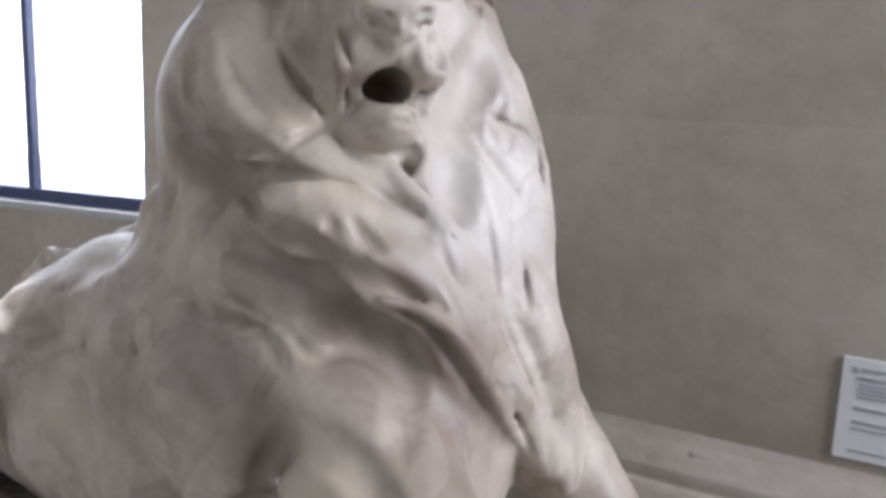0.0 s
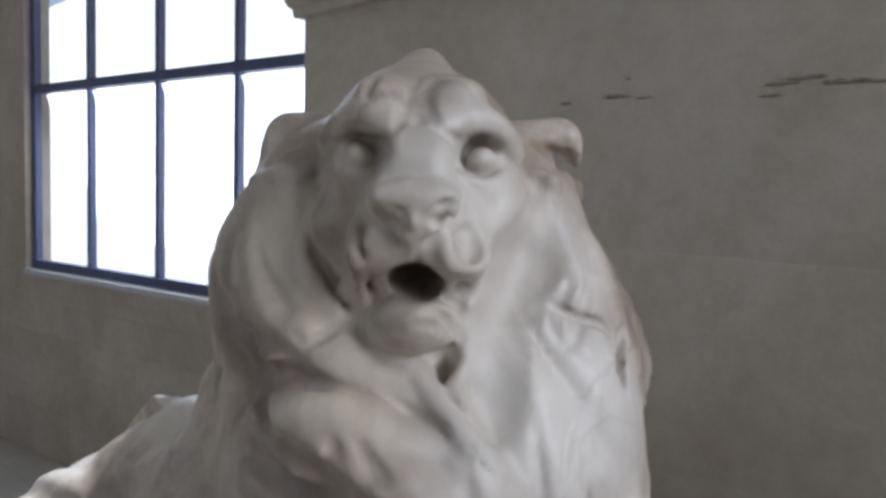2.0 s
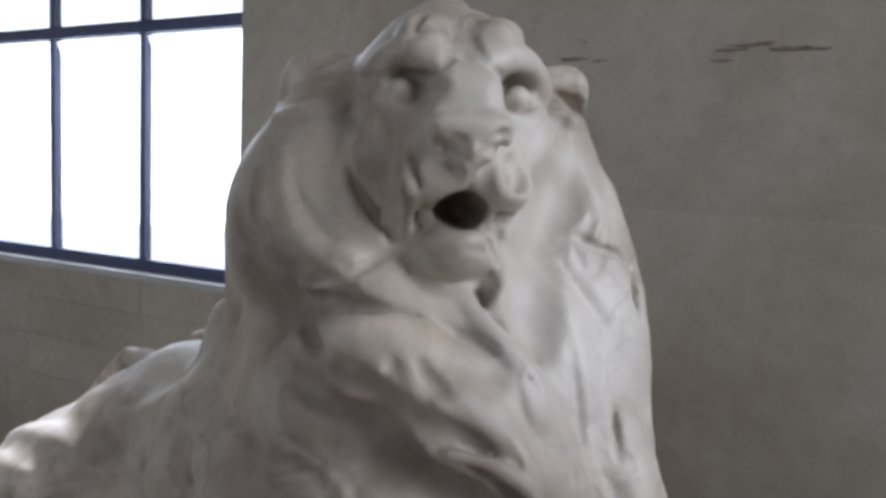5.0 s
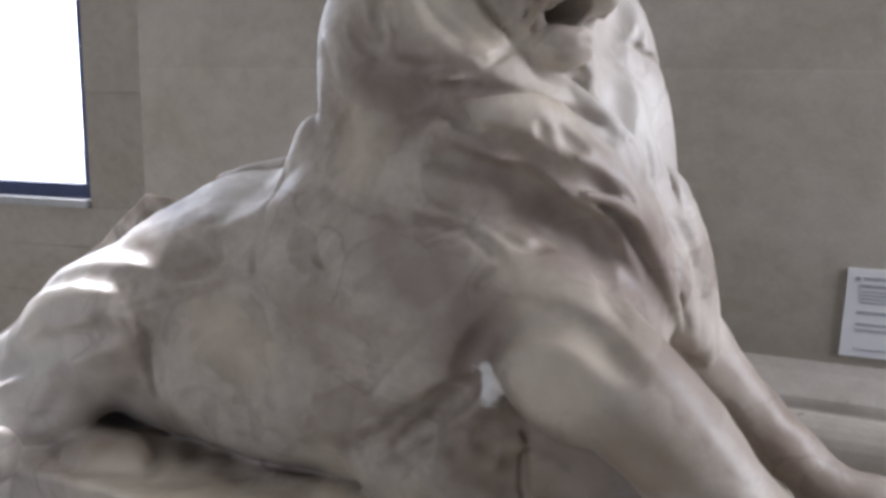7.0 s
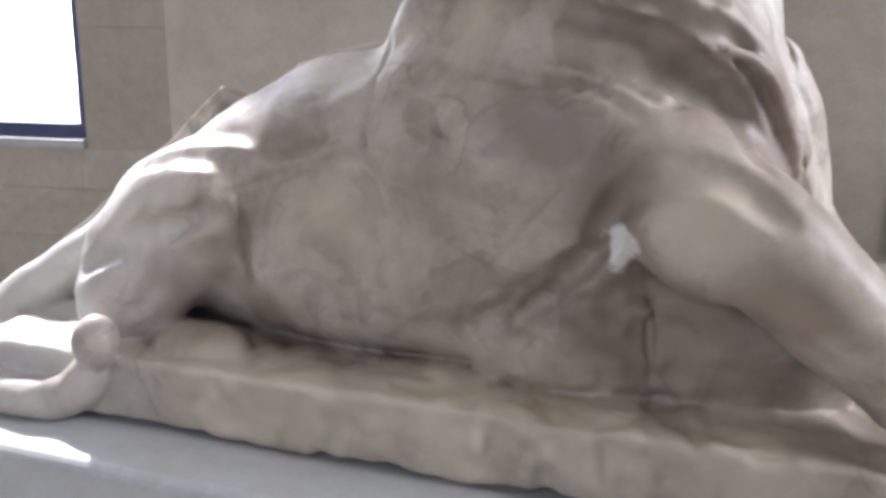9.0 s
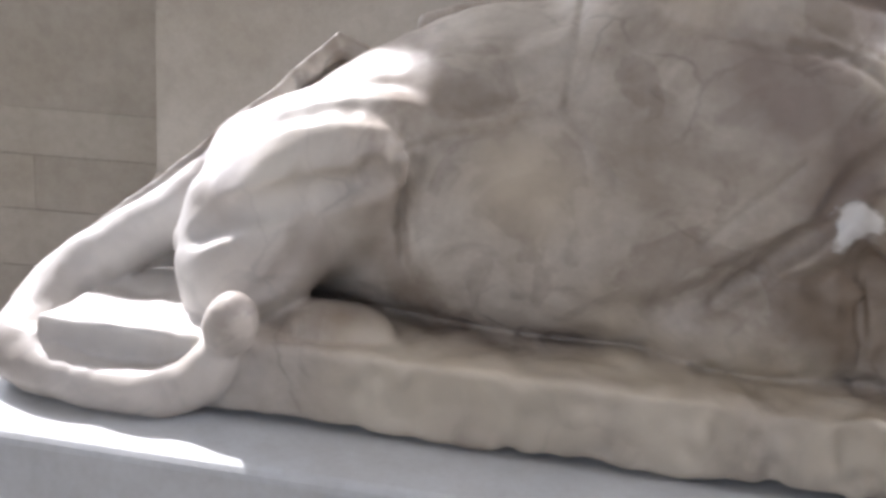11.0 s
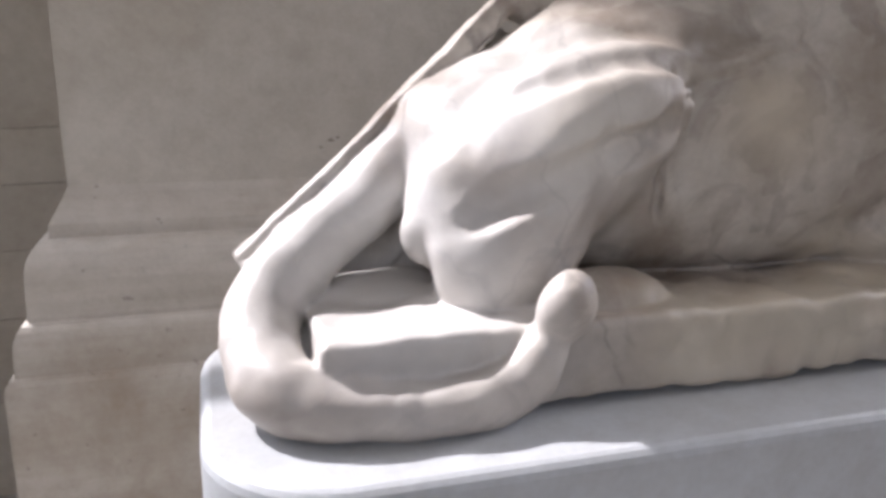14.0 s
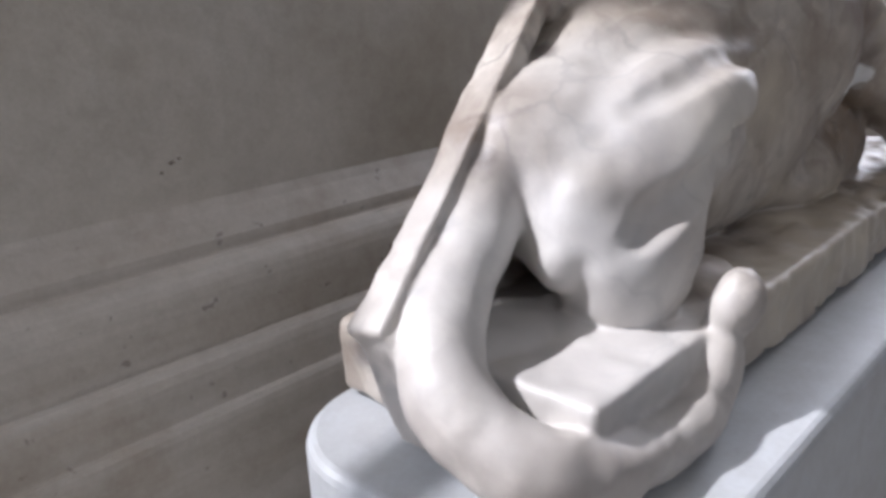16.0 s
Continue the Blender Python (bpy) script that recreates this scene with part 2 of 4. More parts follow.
def swept_profile(profile, path_of):
    """A moulding: every (out, z) of the profile runs along path_of(out)."""
    bm = bmesh.new()
    rows = [[bm.verts.new((x, y, z)) for x, y in path_of(o)] for o, z in profile]
    for a, b in zip(rows, rows[1:]):
        for i in range(len(a) - 1):
            bm.faces.new((a[i], a[i + 1], b[i + 1], b[i]))
    return bm


# ---- the room ----
WALL_Y, CORNER_X, HIGH = 2.02, -2.40, 7.2
EAST, WEST, SOUTH, BACK, FLOOR = 4.2, -9.5, -5.0, 3.9, -0.9

floor = tagged(mesh_object("floor", box((WEST - 0.3, SOUTH - 0.3, FLOOR - 0.2), (EAST + 0.3, BACK + 0.4, FLOOR)), FLOORSTONE), "worn grey stone floor of a museum hall", "floor", kind="structure")
ceiling = tagged(mesh_object("ceiling", box((WEST - 0.3, SOUTH - 0.3, HIGH), (EAST + 0.3, BACK + 0.1, HIGH + 0.2)), CEILPAINT), "plain pale plaster ceiling", "ceiling", kind="structure")

# the pier behind the lion, in courses with fine recessed joints
pier = tagged(new("wall_north"), "beige limestone wall with fine joints and dark chips", "wall", kind="structure")
for z0, z1 in ((FLOOR, 0.83), (0.83, 1.627), (1.627, 2.36), (2.36, 3.3), (3.303, 4.3), (4.303, HIGH)):
    part("stone_course", box((CORNER_X, WALL_Y, z0), (EAST, BACK + 0.5, z1), 0.0012), WALLSTONE, pier)
wrap = lambda o: ((EAST, WALL_Y - o), (CORNER_X - o, WALL_Y - o), (CORNER_X - o, BACK + 0.1))


def rounded(o0, z0, o1, z1, n=6, belly=1.0):
    """Points of a quarter round between two corners of a profile."""
    return [(o0 + (o1 - o0) * math.sin(a), z1 + (z0 - z1) * math.cos(a)) for a in (math.pi / 2 * i / n for i in range(n + 1))]


BASE = [(-0.01, 0.834), (0.0, 0.832)] + [(0.012 * i, 0.825 - 0.022 * i) for i in range(1, 5)] + [(0.05, 0.722), (0.05, 0.705)]
BASE += rounded(0.052, 0.70, 0.112, 0.60) + [(0.114, 0.50), (0.112, 0.488)]
BASE += rounded(0.114, 0.487, 0.15, 0.42, 4) + [(0.152, 0.36), (0.153, 0.352)] + rounded(0.154, 0.35, 0.176, 0.315, 3) + [(0.178, FLOOR)]
base_mould = tagged(mesh_object("baseboard", swept_profile(BASE, wrap), BASESTONE), "moulded limestone base course with brown horizontal veins", "wall base", kind="structure")
CORNICE = [(0.0, 2.383), (0.03, 2.388), (0.035, 2.42)] + rounded(0.035, 2.42, 0.06, 2.49, 5) + [(0.062, 2.54), (0.0, 2.58)]
cornice = tagged(mesh_object("trim", swept_profile(CORNICE, wrap), WALLSTONE), "shallow moulded limestone string course", "moulding", kind="structure")

# dark chips and spots in the wall face
rng = random.Random(7)
spall = tagged(new("spalled_patch"), "dark ragged chips broken out of limestone wall", "wall damage", kind="structure")


def ragged(cx, cz, w, h, y, n=14):
    bm = bmesh.new()
    ring, hub = [], bm.verts.new((cx, y - 0.0035, cz))
    for i in range(n):
        a = 2 * math.pi * i / n
        k = rng.uniform(0.55, 1.1)
        ring.append(bm.verts.new((cx + math.cos(a) * w / 2 * k, y - 0.001, cz + math.sin(a) * h / 2 * k)))
    for i in range(n):
        bm.faces.new((hub, ring[i], ring[(i + 1) % n]))
    return bm


for cx, cz, w, h in ((-1.19, 2.004, 0.05, 0.012), (-1.035, 2.013, 0.10, 0.018), (-0.955, 2.005, 0.06, 0.008), (-0.625, 2.013, 0.09, 0.014), (-0.57, 2.022, 0.13, 0.016),
                     (-0.49, 2.008, 0.12, 0.02), (-0.43, 2.005, 0.08, 0.012), (-0.64, 1.99, 0.07, 0.008), (-1.0, 2.055, 0.014, 0.012), (-1.68, 0.94, 0.022, 0.014), (-1.66, 0.947, 0.012, 0.01), (-1.71, 0.92, 0.012, 0.01)):
    part("chip", ragged(cx, cz, w, h * 0.75, WALL_Y, 22), CHIP, spall)

# recess beside the pier, with its tall steel window
RECESS = Matrix.Translation((-4.05, 3.4, 0)) @ Matrix.Rotation(radians(8), 4, "Z")
SILL, TOP, SPAN = 0.90, 6.6, 4.15
recess = tagged(new("wall_recess"), "beige limestone recess wall around a tall window", "wall", kind="structure")
for x0, x1, z0, z1 in ((-SPAN, 0.0, TOP, HIGH), (-6.2, -SPAN, 0.853, HIGH), (0.0, 2.6, 5.3, HIGH)):
    part("stone_course", box((x0, 0, z0), (x1, 0.25, z1), 0.002, RECESS), WALLSTONE, recess)
for z0, z1, x0, x1, long in ((FLOOR, -0.42, -6.2, 2.6, 1.5), (-0.42, -0.02, -6.2, 2.6, 1.2), (-0.02, 0.30, -6.2, 2.6, 1.05), (0.30, 0.60, -6.2, 2.6, 1.3), (0.60, SILL - 0.05, -6.2, 2.6, 1.1),
                             (SILL - 0.05, 1.55, 0.0, 2.6, 1.3), (1.55, 2.25, 0.0, 2.6, 1.0), (2.25, 3.0, 0.0, 2.6, 1.3), (3.0, 5.3, 0.0, 2.6, 1.3)):
    x = x0
    while x < x1 - 0.01:
        end = min(x1, x + long * rng.uniform(0.85, 1.15))
        end = x1 if x1 - end < 0.25 else end
        part("stone_block", box((x + 0.001, rng.uniform(0, 0.003), z0 + 0.001), (end - 0.001, 0.25, z1 - 0.001), 0.003, RECESS), WALLSTONE, recess)
        x = end
for x0, x1, z1 in ((0.0, 2.6, HIGH), (-6.2, 0.0, SILL - 0.06)):
    part("mortar_bed", box((x0, 0.012, FLOOR), (x1, 0.3, z1), 0, RECESS), WALLSTONE, recess)
window = tagged(new("window_1"), "tall blue-black steel window with large bright panes", "window", kind="structure")
part("window_sill", box((-SPAN, -0.03, SILL - 0.05), (0.0, 0.25, SILL), 0.006, RECESS), PAINTED, window, "pale painted sill")
BARS = (0.0, -1.06, -2.06, -3.11, -SPAN)
for i, s in enumerate(BARS):
    w = 0.075 if i in (0, 4) else 0.055
    s0 = s - w if i == 0 else s
    part("mullion", box((s0 - (0 if i in (0, 4) else w / 2), 0.06, SILL), (s0 + (w if i in (0, 4) else w / 2), 0.13, TOP), 0.006, RECESS), STEEL, window)
for z, h in ((SILL, 0.09), (2.58, 0.085), (4.26, 0.085), (5.9, 0.085)):
    part("transom", box((-SPAN, 0.055, z), (0.0, 0.135, z + h), 0.006, RECESS), STEEL, window)
for a, b in zip(BARS, BARS[1:]):
    for z0, z1 in ((SILL, 2.6), (2.6, 4.28), (4.28, 5.92), (5.92, TOP)):
        pane = part("pane", box((b + 0.01, 0.09, z0 + 0.03), (a - 0.01, 0.096, z1), 0, RECESS), GLASS, window)
        pane.visible_shadow = False

# the hall's other walls, unseen: sky light from the east, added fill from the south
def wall_with_openings(name, lo, hi, axis, openings, label):
    """A thick wall along an axis ('x' or 'y') with rectangular openings (from, to, sill, head)."""
    w = tagged(new(name), label, "wall", kind="structure")
    a0, a1 = lo[axis], hi[axis]
    edge = a0
    pieces = []
    for f, t_, s, h in openings:
        pieces += [(edge, f, FLOOR, HIGH), (f, t_, FLOOR, s), (f, t_, h, HIGH)]
        edge = t_
    pieces.append((edge, a1, FLOOR, HIGH))
    for f, t_, z0, z1 in pieces:
        l, g = list(lo), list(hi)
        l[axis], g[axis], l[2], g[2] = f, t_, z0, z1
        part("wall_panel", box(l, g), WALLSTONE, w)
    return w


wall_with_openings("wall_east", [EAST, SOUTH, 0], [EAST + 0.4, BACK + 0.5, 0], 1, [(0.2, 2.02, 1.8, 5.2)], "plain limestone end wall with a window opening")
wall_with_openings("wall_south", [WEST, SOUTH - 0.4, 0], [EAST, SOUTH, 0], 0, [(-6.5, -3.5, 1.2, 4.8), (-1.5, 2.0, 1.2, 4.8)], "unseen plain limestone wall with tall openings added for fill light")
wall_with_openings("wall_west", [WEST - 0.4, SOUTH, 0], [WEST, 2.45, 0], 1, [], "plain limestone end wall")
area_lamp("window_light", RECESS @ Vector((-2.0, -0.06, 2.9)), RECESS @ Vector((-2.0, -3, 1.6)), 3.8, 3.8, 160, (0.86, 0.93, 1.0))
area_lamp("east_window_light", (EAST + 0.1, 1.12, 3.5), (-0.5, 1.0, 1.4), 1.7, 3.2, 290, (0.97, 0.98, 1.0))
# both south lamps are fill, added where no window is known
area_lamp("south_fill_light", (0.25, SOUTH - 0.1, 3.0), (-0.3, 1, 1.2), 3.4, 3.5, 14, (0.95, 0.98, 1.0))
area_lamp("south_fill_light", (-5.0, SOUTH - 0.1, 3.0), (-2.0, 1, 1.0), 2.9, 3.5, 64, (0.95, 0.98, 1.0))
courtyard = tagged(mesh_object("backdrop", box((-60, 9, -1), (8, 9.2, 7.0)), DAYLIGHT), "bright hazy courtyard beyond the window", "backdrop", kind="structure")
ground = tagged(mesh_object("ground", box((-400, -400, -1.6), (400, 400, -1.15)), FLOORSTONE), "grey paving outside the hall", "ground", kind="structure")

# ---- the pedestal ----
def rounded_plan(x0, x1, y0, y1, r, n=28):
    out = []
    for cx, cy, a in ((x1 - r, y0 + r, -90), (x1 - r, y1 - r, 0), (x0 + r, y1 - r, 90), (x0 + r, y0 + r, 180)):
        out += [(cx + r * math.cos(radians(a + 90 * i / n)), cy + r * math.sin(radians(a + 90 * i / n))) for i in range(n + 1)]
    return out


def pedestal():
    ped = tagged(new("pedestal"), "pale blue-grey painted pedestal with rounded corners under the lion", "pedestal")
    bm = bmesh.new()
    rows = []
    for inset, z in ((0, FLOOR), (0, 0.655), (0.0, 0.672), (0.003, 0.681), (0.009, 0.687), (0.016, 0.69)):
        rows.append([bm.verts.new((x, y, z)) for x, y in rounded_plan(-2.062 + inset, 0.65 - inset, 0.53 + inset, 1.165 - inset, 0.19 - inset)])
    for a, b in zip(rows, rows[1:]):
        for i in range(len(a)):
            j = (i + 1) % len(a)
            bm.faces.new((a[i], a[j], b[j], b[i]))
    bm.faces.new(rows[-1])
    bm.faces.new(rows[0][::-1])
    part("body", bm, PAINTED, ped)
    return ped


pedestal()

# ---- the sign on the wall ----
sign = tagged(new("sign"), "white printed sign card on the stone wall", "sign")
part("card", box((-0.02, WALL_Y - 0.008, 0.86), (0.20, WALL_Y - 0.001, 1.105), 0.001), PAPER, sign)
for x0, x1, z, h in ((0.0, 0.012, 1.077, 0.012), (0.018, 0.15, 1.079, 0.008), (0.012, 0.12, 1.058, 0.009), (0.018, 0.17, 1.043, 0.005), (0.018, 0.165, 1.033, 0.005), (0.018, 0.172, 1.023, 0.005), (0.018, 0.10, 1.013, 0.005),
                     (0.012, 0.11, 0.985, 0.008), (0.012, 0.16, 0.952, 0.007), (0.012, 0.14, 0.936, 0.005), (0.012, 0.15, 0.882, 0.004)):
    part("print_line", box((x0, WALL_Y - 0.0095, z - h / 2), (x1, WALL_Y - 0.0065, z + h / 2)), INK, sign)

# ---- the marble lion: a blended solid, cut from rounded forms ----
STEP = 0.0052
LO = np.array((-2.14, 0.47, 0.675))
HI = np.array((0.24, 1.42, 2.0))
NUM = np.ceil((HI - LO) / STEP).astype(int) + 1
AX = [LO[i] + STEP * np.arange(NUM[i]) for i in range(3)]
HEAD_O = np.array((-0.62, 0.952, 1.805))
HEAD_R = np.array((0.7071, 0.7071, 0.0))
HEAD_F = np.array((0.7071, -0.7071, 0.0))
UP = np.array((0.0, 0.0, 1.0))
WORLD_FRAME = (np.zeros(3), np.array((1.0, 0, 0)), np.array((0, 1.0, 0)), UP)
HEAD_FRAME = (HEAD_O, HEAD_R, HEAD_F, UP)


def place(p, fr):
    return fr[0] + p[0] * fr[1] + p[1] * fr[2] + p[2] * fr[3]


def blank():
    return np.full(NUM, 0.5, np.float32)


def window_of(lo, hi):
    a = np.clip(np.floor((lo - LO) / STEP).astype(int), 0, NUM - 1)
    b = np.clip(np.ceil((hi - LO) / STEP).astype(int) + 1, 1, NUM)
    return tuple(slice(i, max(j, i + 1)) for i, j in zip(a, b))


def blend(a, b, k):
    h = np.maximum(k - np.abs(a - b), 0) / k
    return np.minimum(a, b) - h * h * k * 0.25


def put(field, sl, d, k, cut):
    field[sl] = -blend(-field[sl], d, k) if cut else blend(field[sl], d, k)


def ell(field, c, r, k=0.03, fr=WORLD_FRAME, tilt=(0, 0, 0), cut=False):
    """Blends an ellipsoid into (or cuts it out of) the solid."""
    c = place(c, fr)
    rot = np.array([fr[1], fr[2], fr[3]]).T @ np.array(Euler([radians(a) for a in tilt]).to_matrix())
    reach = np.abs(rot) @ np.array(r) + k * 1.5 + 0.02
    sl = window_of(c - reach, c + reach)
    q = np.stack(np.meshgrid(*(AX[i][sl[i]] - c[i] for i in range(3)), indexing="ij"), -1) @ rot
    k0 = np.sqrt(((q / r) ** 2).sum(-1))
    k1 = np.sqrt(((q / np.square(r)) ** 2).sum(-1)) + 1e-9
    put(field, sl, (k0 * (k0 - 1) / k1).astype(np.float32), k, cut)


def limb(field, pts, k=0.03, fr=WORLD_FRAME, cut=False):
    """A smooth tapered rod through the points (x, y, z, radius)."""
    if len(pts) > 2:
        p = np.array(pts, float)
        p = np.vstack((2 * p[0] - p[1], p, 2 * p[-1] - p[-2]))
        fine = []
        for i in range(1, len(p) - 2):
            for f in (0, 0.34, 0.67):
                a, b, c, d = p[i - 1:i + 3]
                fine.append(0.5 * (2 * b + (c - a) * f + (2 * a - 5 * b + 4 * c - d) * f * f + (3 * b - a - 3 * c + d) * f ** 3))
        pts = fine + [p[-2]]
    k = min(k, 0.03) if len(pts) > 2 else k
    for p, q in zip(pts, pts[1:]):
        a, b, ra, rb = place(p, fr), place(q, fr), p[3], q[3]
        reach = max(ra, rb) + k * 1.5 + 0.02
        sl = window_of(np.minimum(a, b) - reach, np.maximum(a, b) + reach)
        g = np.stack(np.meshgrid(*(AX[i][sl[i]] - a[i] for i in range(3)), indexing="ij"), -1)
        ba = b - a
        h = np.clip(g @ ba / (ba @ ba), 0, 1)
        put(field, sl, (np.sqrt(((g - h[..., None] * ba) ** 2).sum(-1)) - (ra + (rb - ra) * h)).astype(np.float32), k, cut)


def slab(field, lo, hi, r=0.02, k=0.02):
    lo, hi = np.array(lo), np.array(hi)
    sl = window_of(lo - 0.1, hi + 0.1)
    g = np.stack(np.meshgrid(*(AX[i][sl[i]] for i in range(3)), indexing="ij"), -1)
    q = np.abs(g - (lo + hi) / 2) - (hi - lo) / 2 + r
    d = np.sqrt((np.maximum(q, 0) ** 2).sum(-1)) + np.minimum(q.max(-1), 0) - r
    put(field, sl, d.astype(np.float32), k, False)


def beam(field, a, b, side, wide, thick, r=0.006, k=0.006):
    """A square-edged bar from a to b; side is the way across its width."""
    a, b, side = np.array(a, float), np.array(b, float), np.array(side, float)
    along = (b - a) / np.linalg.norm(b - a)
    side = side - along * (side @ along)
    side /= np.linalg.norm(side)
    rot = np.stack([along, side, np.cross(along, side)], 1)
    half = np.array((np.linalg.norm(b - a) / 2, wide / 2, thick / 2))
    mid = (a + b) / 2
    reach = np.abs(rot) @ half + 0.04
    sl = window_of(mid - reach, mid + reach)
    q = np.stack(np.meshgrid(*(AX[i][sl[i]] - mid[i] for i in range(3)), indexing="ij"), -1) @ rot
    q = np.abs(q) - half + r
    d = np.sqrt((np.maximum(q, 0) ** 2).sum(-1)) + np.minimum(q.max(-1), 0) - r
    put(field, sl, d.astype(np.float32), k, False)


def cloud(size, seed):
    """Smooth random relief over the whole solid, about -1 to 1, with lumps of the given size."""
    gen = np.random.RandomState(seed)
    dims = [int(math.ceil((HI[i] - LO[i]) / size)) + 3 for i in range(3)]
    v = gen.rand(*dims).astype(np.float32) * 2 - 1
    for i in range(3):
        x = (AX[i] - LO[i]) / size
        j = x.astype(int)
        f = x - j
        f = (f * f * (3 - 2 * f)).astype(np.float32)
        shape = [1, 1, 1]
        shape[i] = -1
        v = np.take(v, j, i) * (1 - f.reshape(shape)) + np.take(v, j + 1, i) * f.reshape(shape)
    return v


def carve(solid):
    """Chisel work: creases, cracks and raised locks laid over the blended masses."""
    # crease beside the brow
    limb(solid, [(-0.607, 0.922, 1.868, 0.0033), (-0.596, 0.9, 1.849, 0.006), (-0.594, 0.882, 1.83, 0.006), (-0.597, 0.875, 1.818, 0.0033)], 0.006, cut=True)
    limb(solid, [(-0.593, 0.937, 1.869, 0.0033), (-0.574, 0.925, 1.851, 0.006), (-0.55, 0.925, 1.832, 0.006), (-0.564, 0.966, 1.82, 0.0033)], 0.006, cut=True)
    # eye sockets and eyeballs
    limb(solid, [(-0.683, 0.874, 1.803, 0.006), (-0.67, 0.881, 1.813, 0.011), (-0.663, 0.899, 1.819, 0.011), (-0.636, 0.899, 1.813, 0.011), (-0.576, 0.858, 1.803, 0.006)], 0.008, cut=True)
    limb(solid, [(-0.677, 0.875, 1.795, 0.0044), (-0.652, 0.885, 1.789, 0.008), (-0.644, 0.901, 1.794, 0.0044)], 0.006, cut=True)
    ell(solid, (-0.668, 0.897, 1.8), (0.015, 0.015, 0.015), 0.003)
    limb(solid, [(-0.59, 1.002, 1.806, 0.0055), (-0.586, 1.009, 1.818, 0.01), (-0.566, 1.012, 1.822, 0.01), (-0.548, 1.018, 1.81, 0.0055)], 0.008, cut=True)
    limb(solid, [(-0.582, 0.994, 1.795, 0.0039), (-0.562, 1, 1.789, 0.007), (-0.548, 1.014, 1.796, 0.0039)], 0.006, cut=True)
    ell(solid, (-0.565, 1.006, 1.802), (0.015, 0.015, 0.015), 0.003)
    # nose leather, nostrils and lip
    limb(solid, [(-0.558, 0.84, 1.755, 0.0072), (-0.546, 0.859, 1.754, 0.013), (-0.526, 0.879, 1.754, 0.013), (-0.508, 0.894, 1.756, 0.0072)], 0.012)
    limb(solid, [(-0.559, 0.83, 1.746, 0.0039), (-0.562, 0.85, 1.73, 0.007), (-0.534, 0.849, 1.717, 0.007), (-0.529, 0.866, 1.707, 0.0039)], 0.006, cut=True)
    limb(solid, [(-0.527, 0.868, 1.709, 0.0033), (-0.514, 0.866, 1.73, 0.006), (-0.516, 0.886, 1.729, 0.006), (-0.527, 0.924, 1.733, 0.006), (-0.532, 0.941, 1.746, 0.006), (-0.544, 0.952, 1.763, 0.0033)], 0.006, cut=True)
    limb(solid, [(-0.542, 0.84, 1.741, 0.0044), (-0.535, 0.846, 1.736, 0.008), (-0.53, 0.846, 1.726, 0.0044)], 0.005, cut=True)
    limb(solid, [(-0.51, 0.873, 1.742, 0.0039), (-0.507, 0.883, 1.746, 0.007), (-0.5, 0.891, 1.75, 0.0039)], 0.005, cut=True)
    limb(solid, [(-0.531, 0.868, 1.707, 0.004), (-0.552, 0.887, 1.682, 0.004)], 0.005, cut=True)
    limb(solid, [(-0.534, 0.941, 1.716, 0.0033), (-0.517, 0.91, 1.703, 0.006), (-0.515, 0.914, 1.687, 0.006), (-0.521, 0.941, 1.682, 0.0033)], 0.006, cut=True)
    limb(solid, [(-0.524, 0.909, 1.714, 0.0039), (-0.524, 0.905, 1.696, 0.007), (-0.519, 0.918, 1.679, 0.007), (-0.512, 0.951, 1.675, 0.0039)], 0.006)
    limb(solid, [(-0.519, 0.985, 1.685, 0.005), (-0.518, 0.975, 1.651, 0.009), (-0.533, 0.987, 1.616, 0.009), (-0.532, 0.98, 1.591, 0.005)], 0.01, cut=True)
    limb(solid, [(-0.615, 0.889, 1.653, 0.008), (-0.613, 0.894, 1.629, 0.008)], 0.005, cut=True)
    limb(solid, [(-0.571, 0.975, 1.649, 0.0044), (-0.551, 0.978, 1.644, 0.008), (-0.535, 0.971, 1.635, 0.0044)], 0.005, cut=True)
    limb(solid, [(-0.558, 0.948, 1.652, 0.0028), (-0.572, 0.966, 1.627, 0.005), (-0.557, 0.954, 1.617, 0.0028)], 0.004)
    # corner of the mouth and crack towards the mane
    limb(solid, [(-0.632, 0.881, 1.611, 0.0028), (-0.655, 0.872, 1.6, 0.005), (-0.666, 0.856, 1.59, 0.005), (-0.676, 0.84, 1.581, 0.005), (-0.689, 0.824, 1.57, 0.0028)], 0.006, cut=True)
    limb(solid, [(-0.554, 0.882, 1.611, 0.0022), (-0.542, 0.899, 1.61, 0.004), (-0.538, 0.923, 1.603, 0.0022)], 0.005, cut=True)
    limb(solid, [(-0.542, 0.915, 1.625, 0.0028), (-0.545, 0.944, 1.603, 0.005), (-0.553, 0.967, 1.586, 0.0028)], 0.005, cut=True)
    limb(solid, [(-0.64, 0.881, 1.605, 0.0039), (-0.626, 0.878, 1.575, 0.007), (-0.608, 0.885, 1.561, 0.007), (-0.586, 0.9, 1.555, 0.0039)], 0.008, cut=True)
    # hollow of the cheek, edge of the mane round the face
    limb(solid, [(-0.753, 0.883, 1.775, 0.0176), (-0.671, 0.838, 1.742, 0.032), (-0.668, 0.842, 1.688, 0.032), (-0.65, 0.83, 1.654, 0.032), (-0.641, 0.858, 1.612, 0.0176)], 0.02, cut=True)
    limb(solid, [(-0.773, 0.883, 1.767, 0.0028), (-0.754, 0.877, 1.735, 0.005), (-0.752, 0.865, 1.71, 0.0028)], 0.006, cut=True)
    limb(solid, [(-0.63, 0.859, 1.72, 0.005), (-0.61, 0.852, 1.677, 0.009), (-0.642, 0.883, 1.628, 0.005)], 0.012)
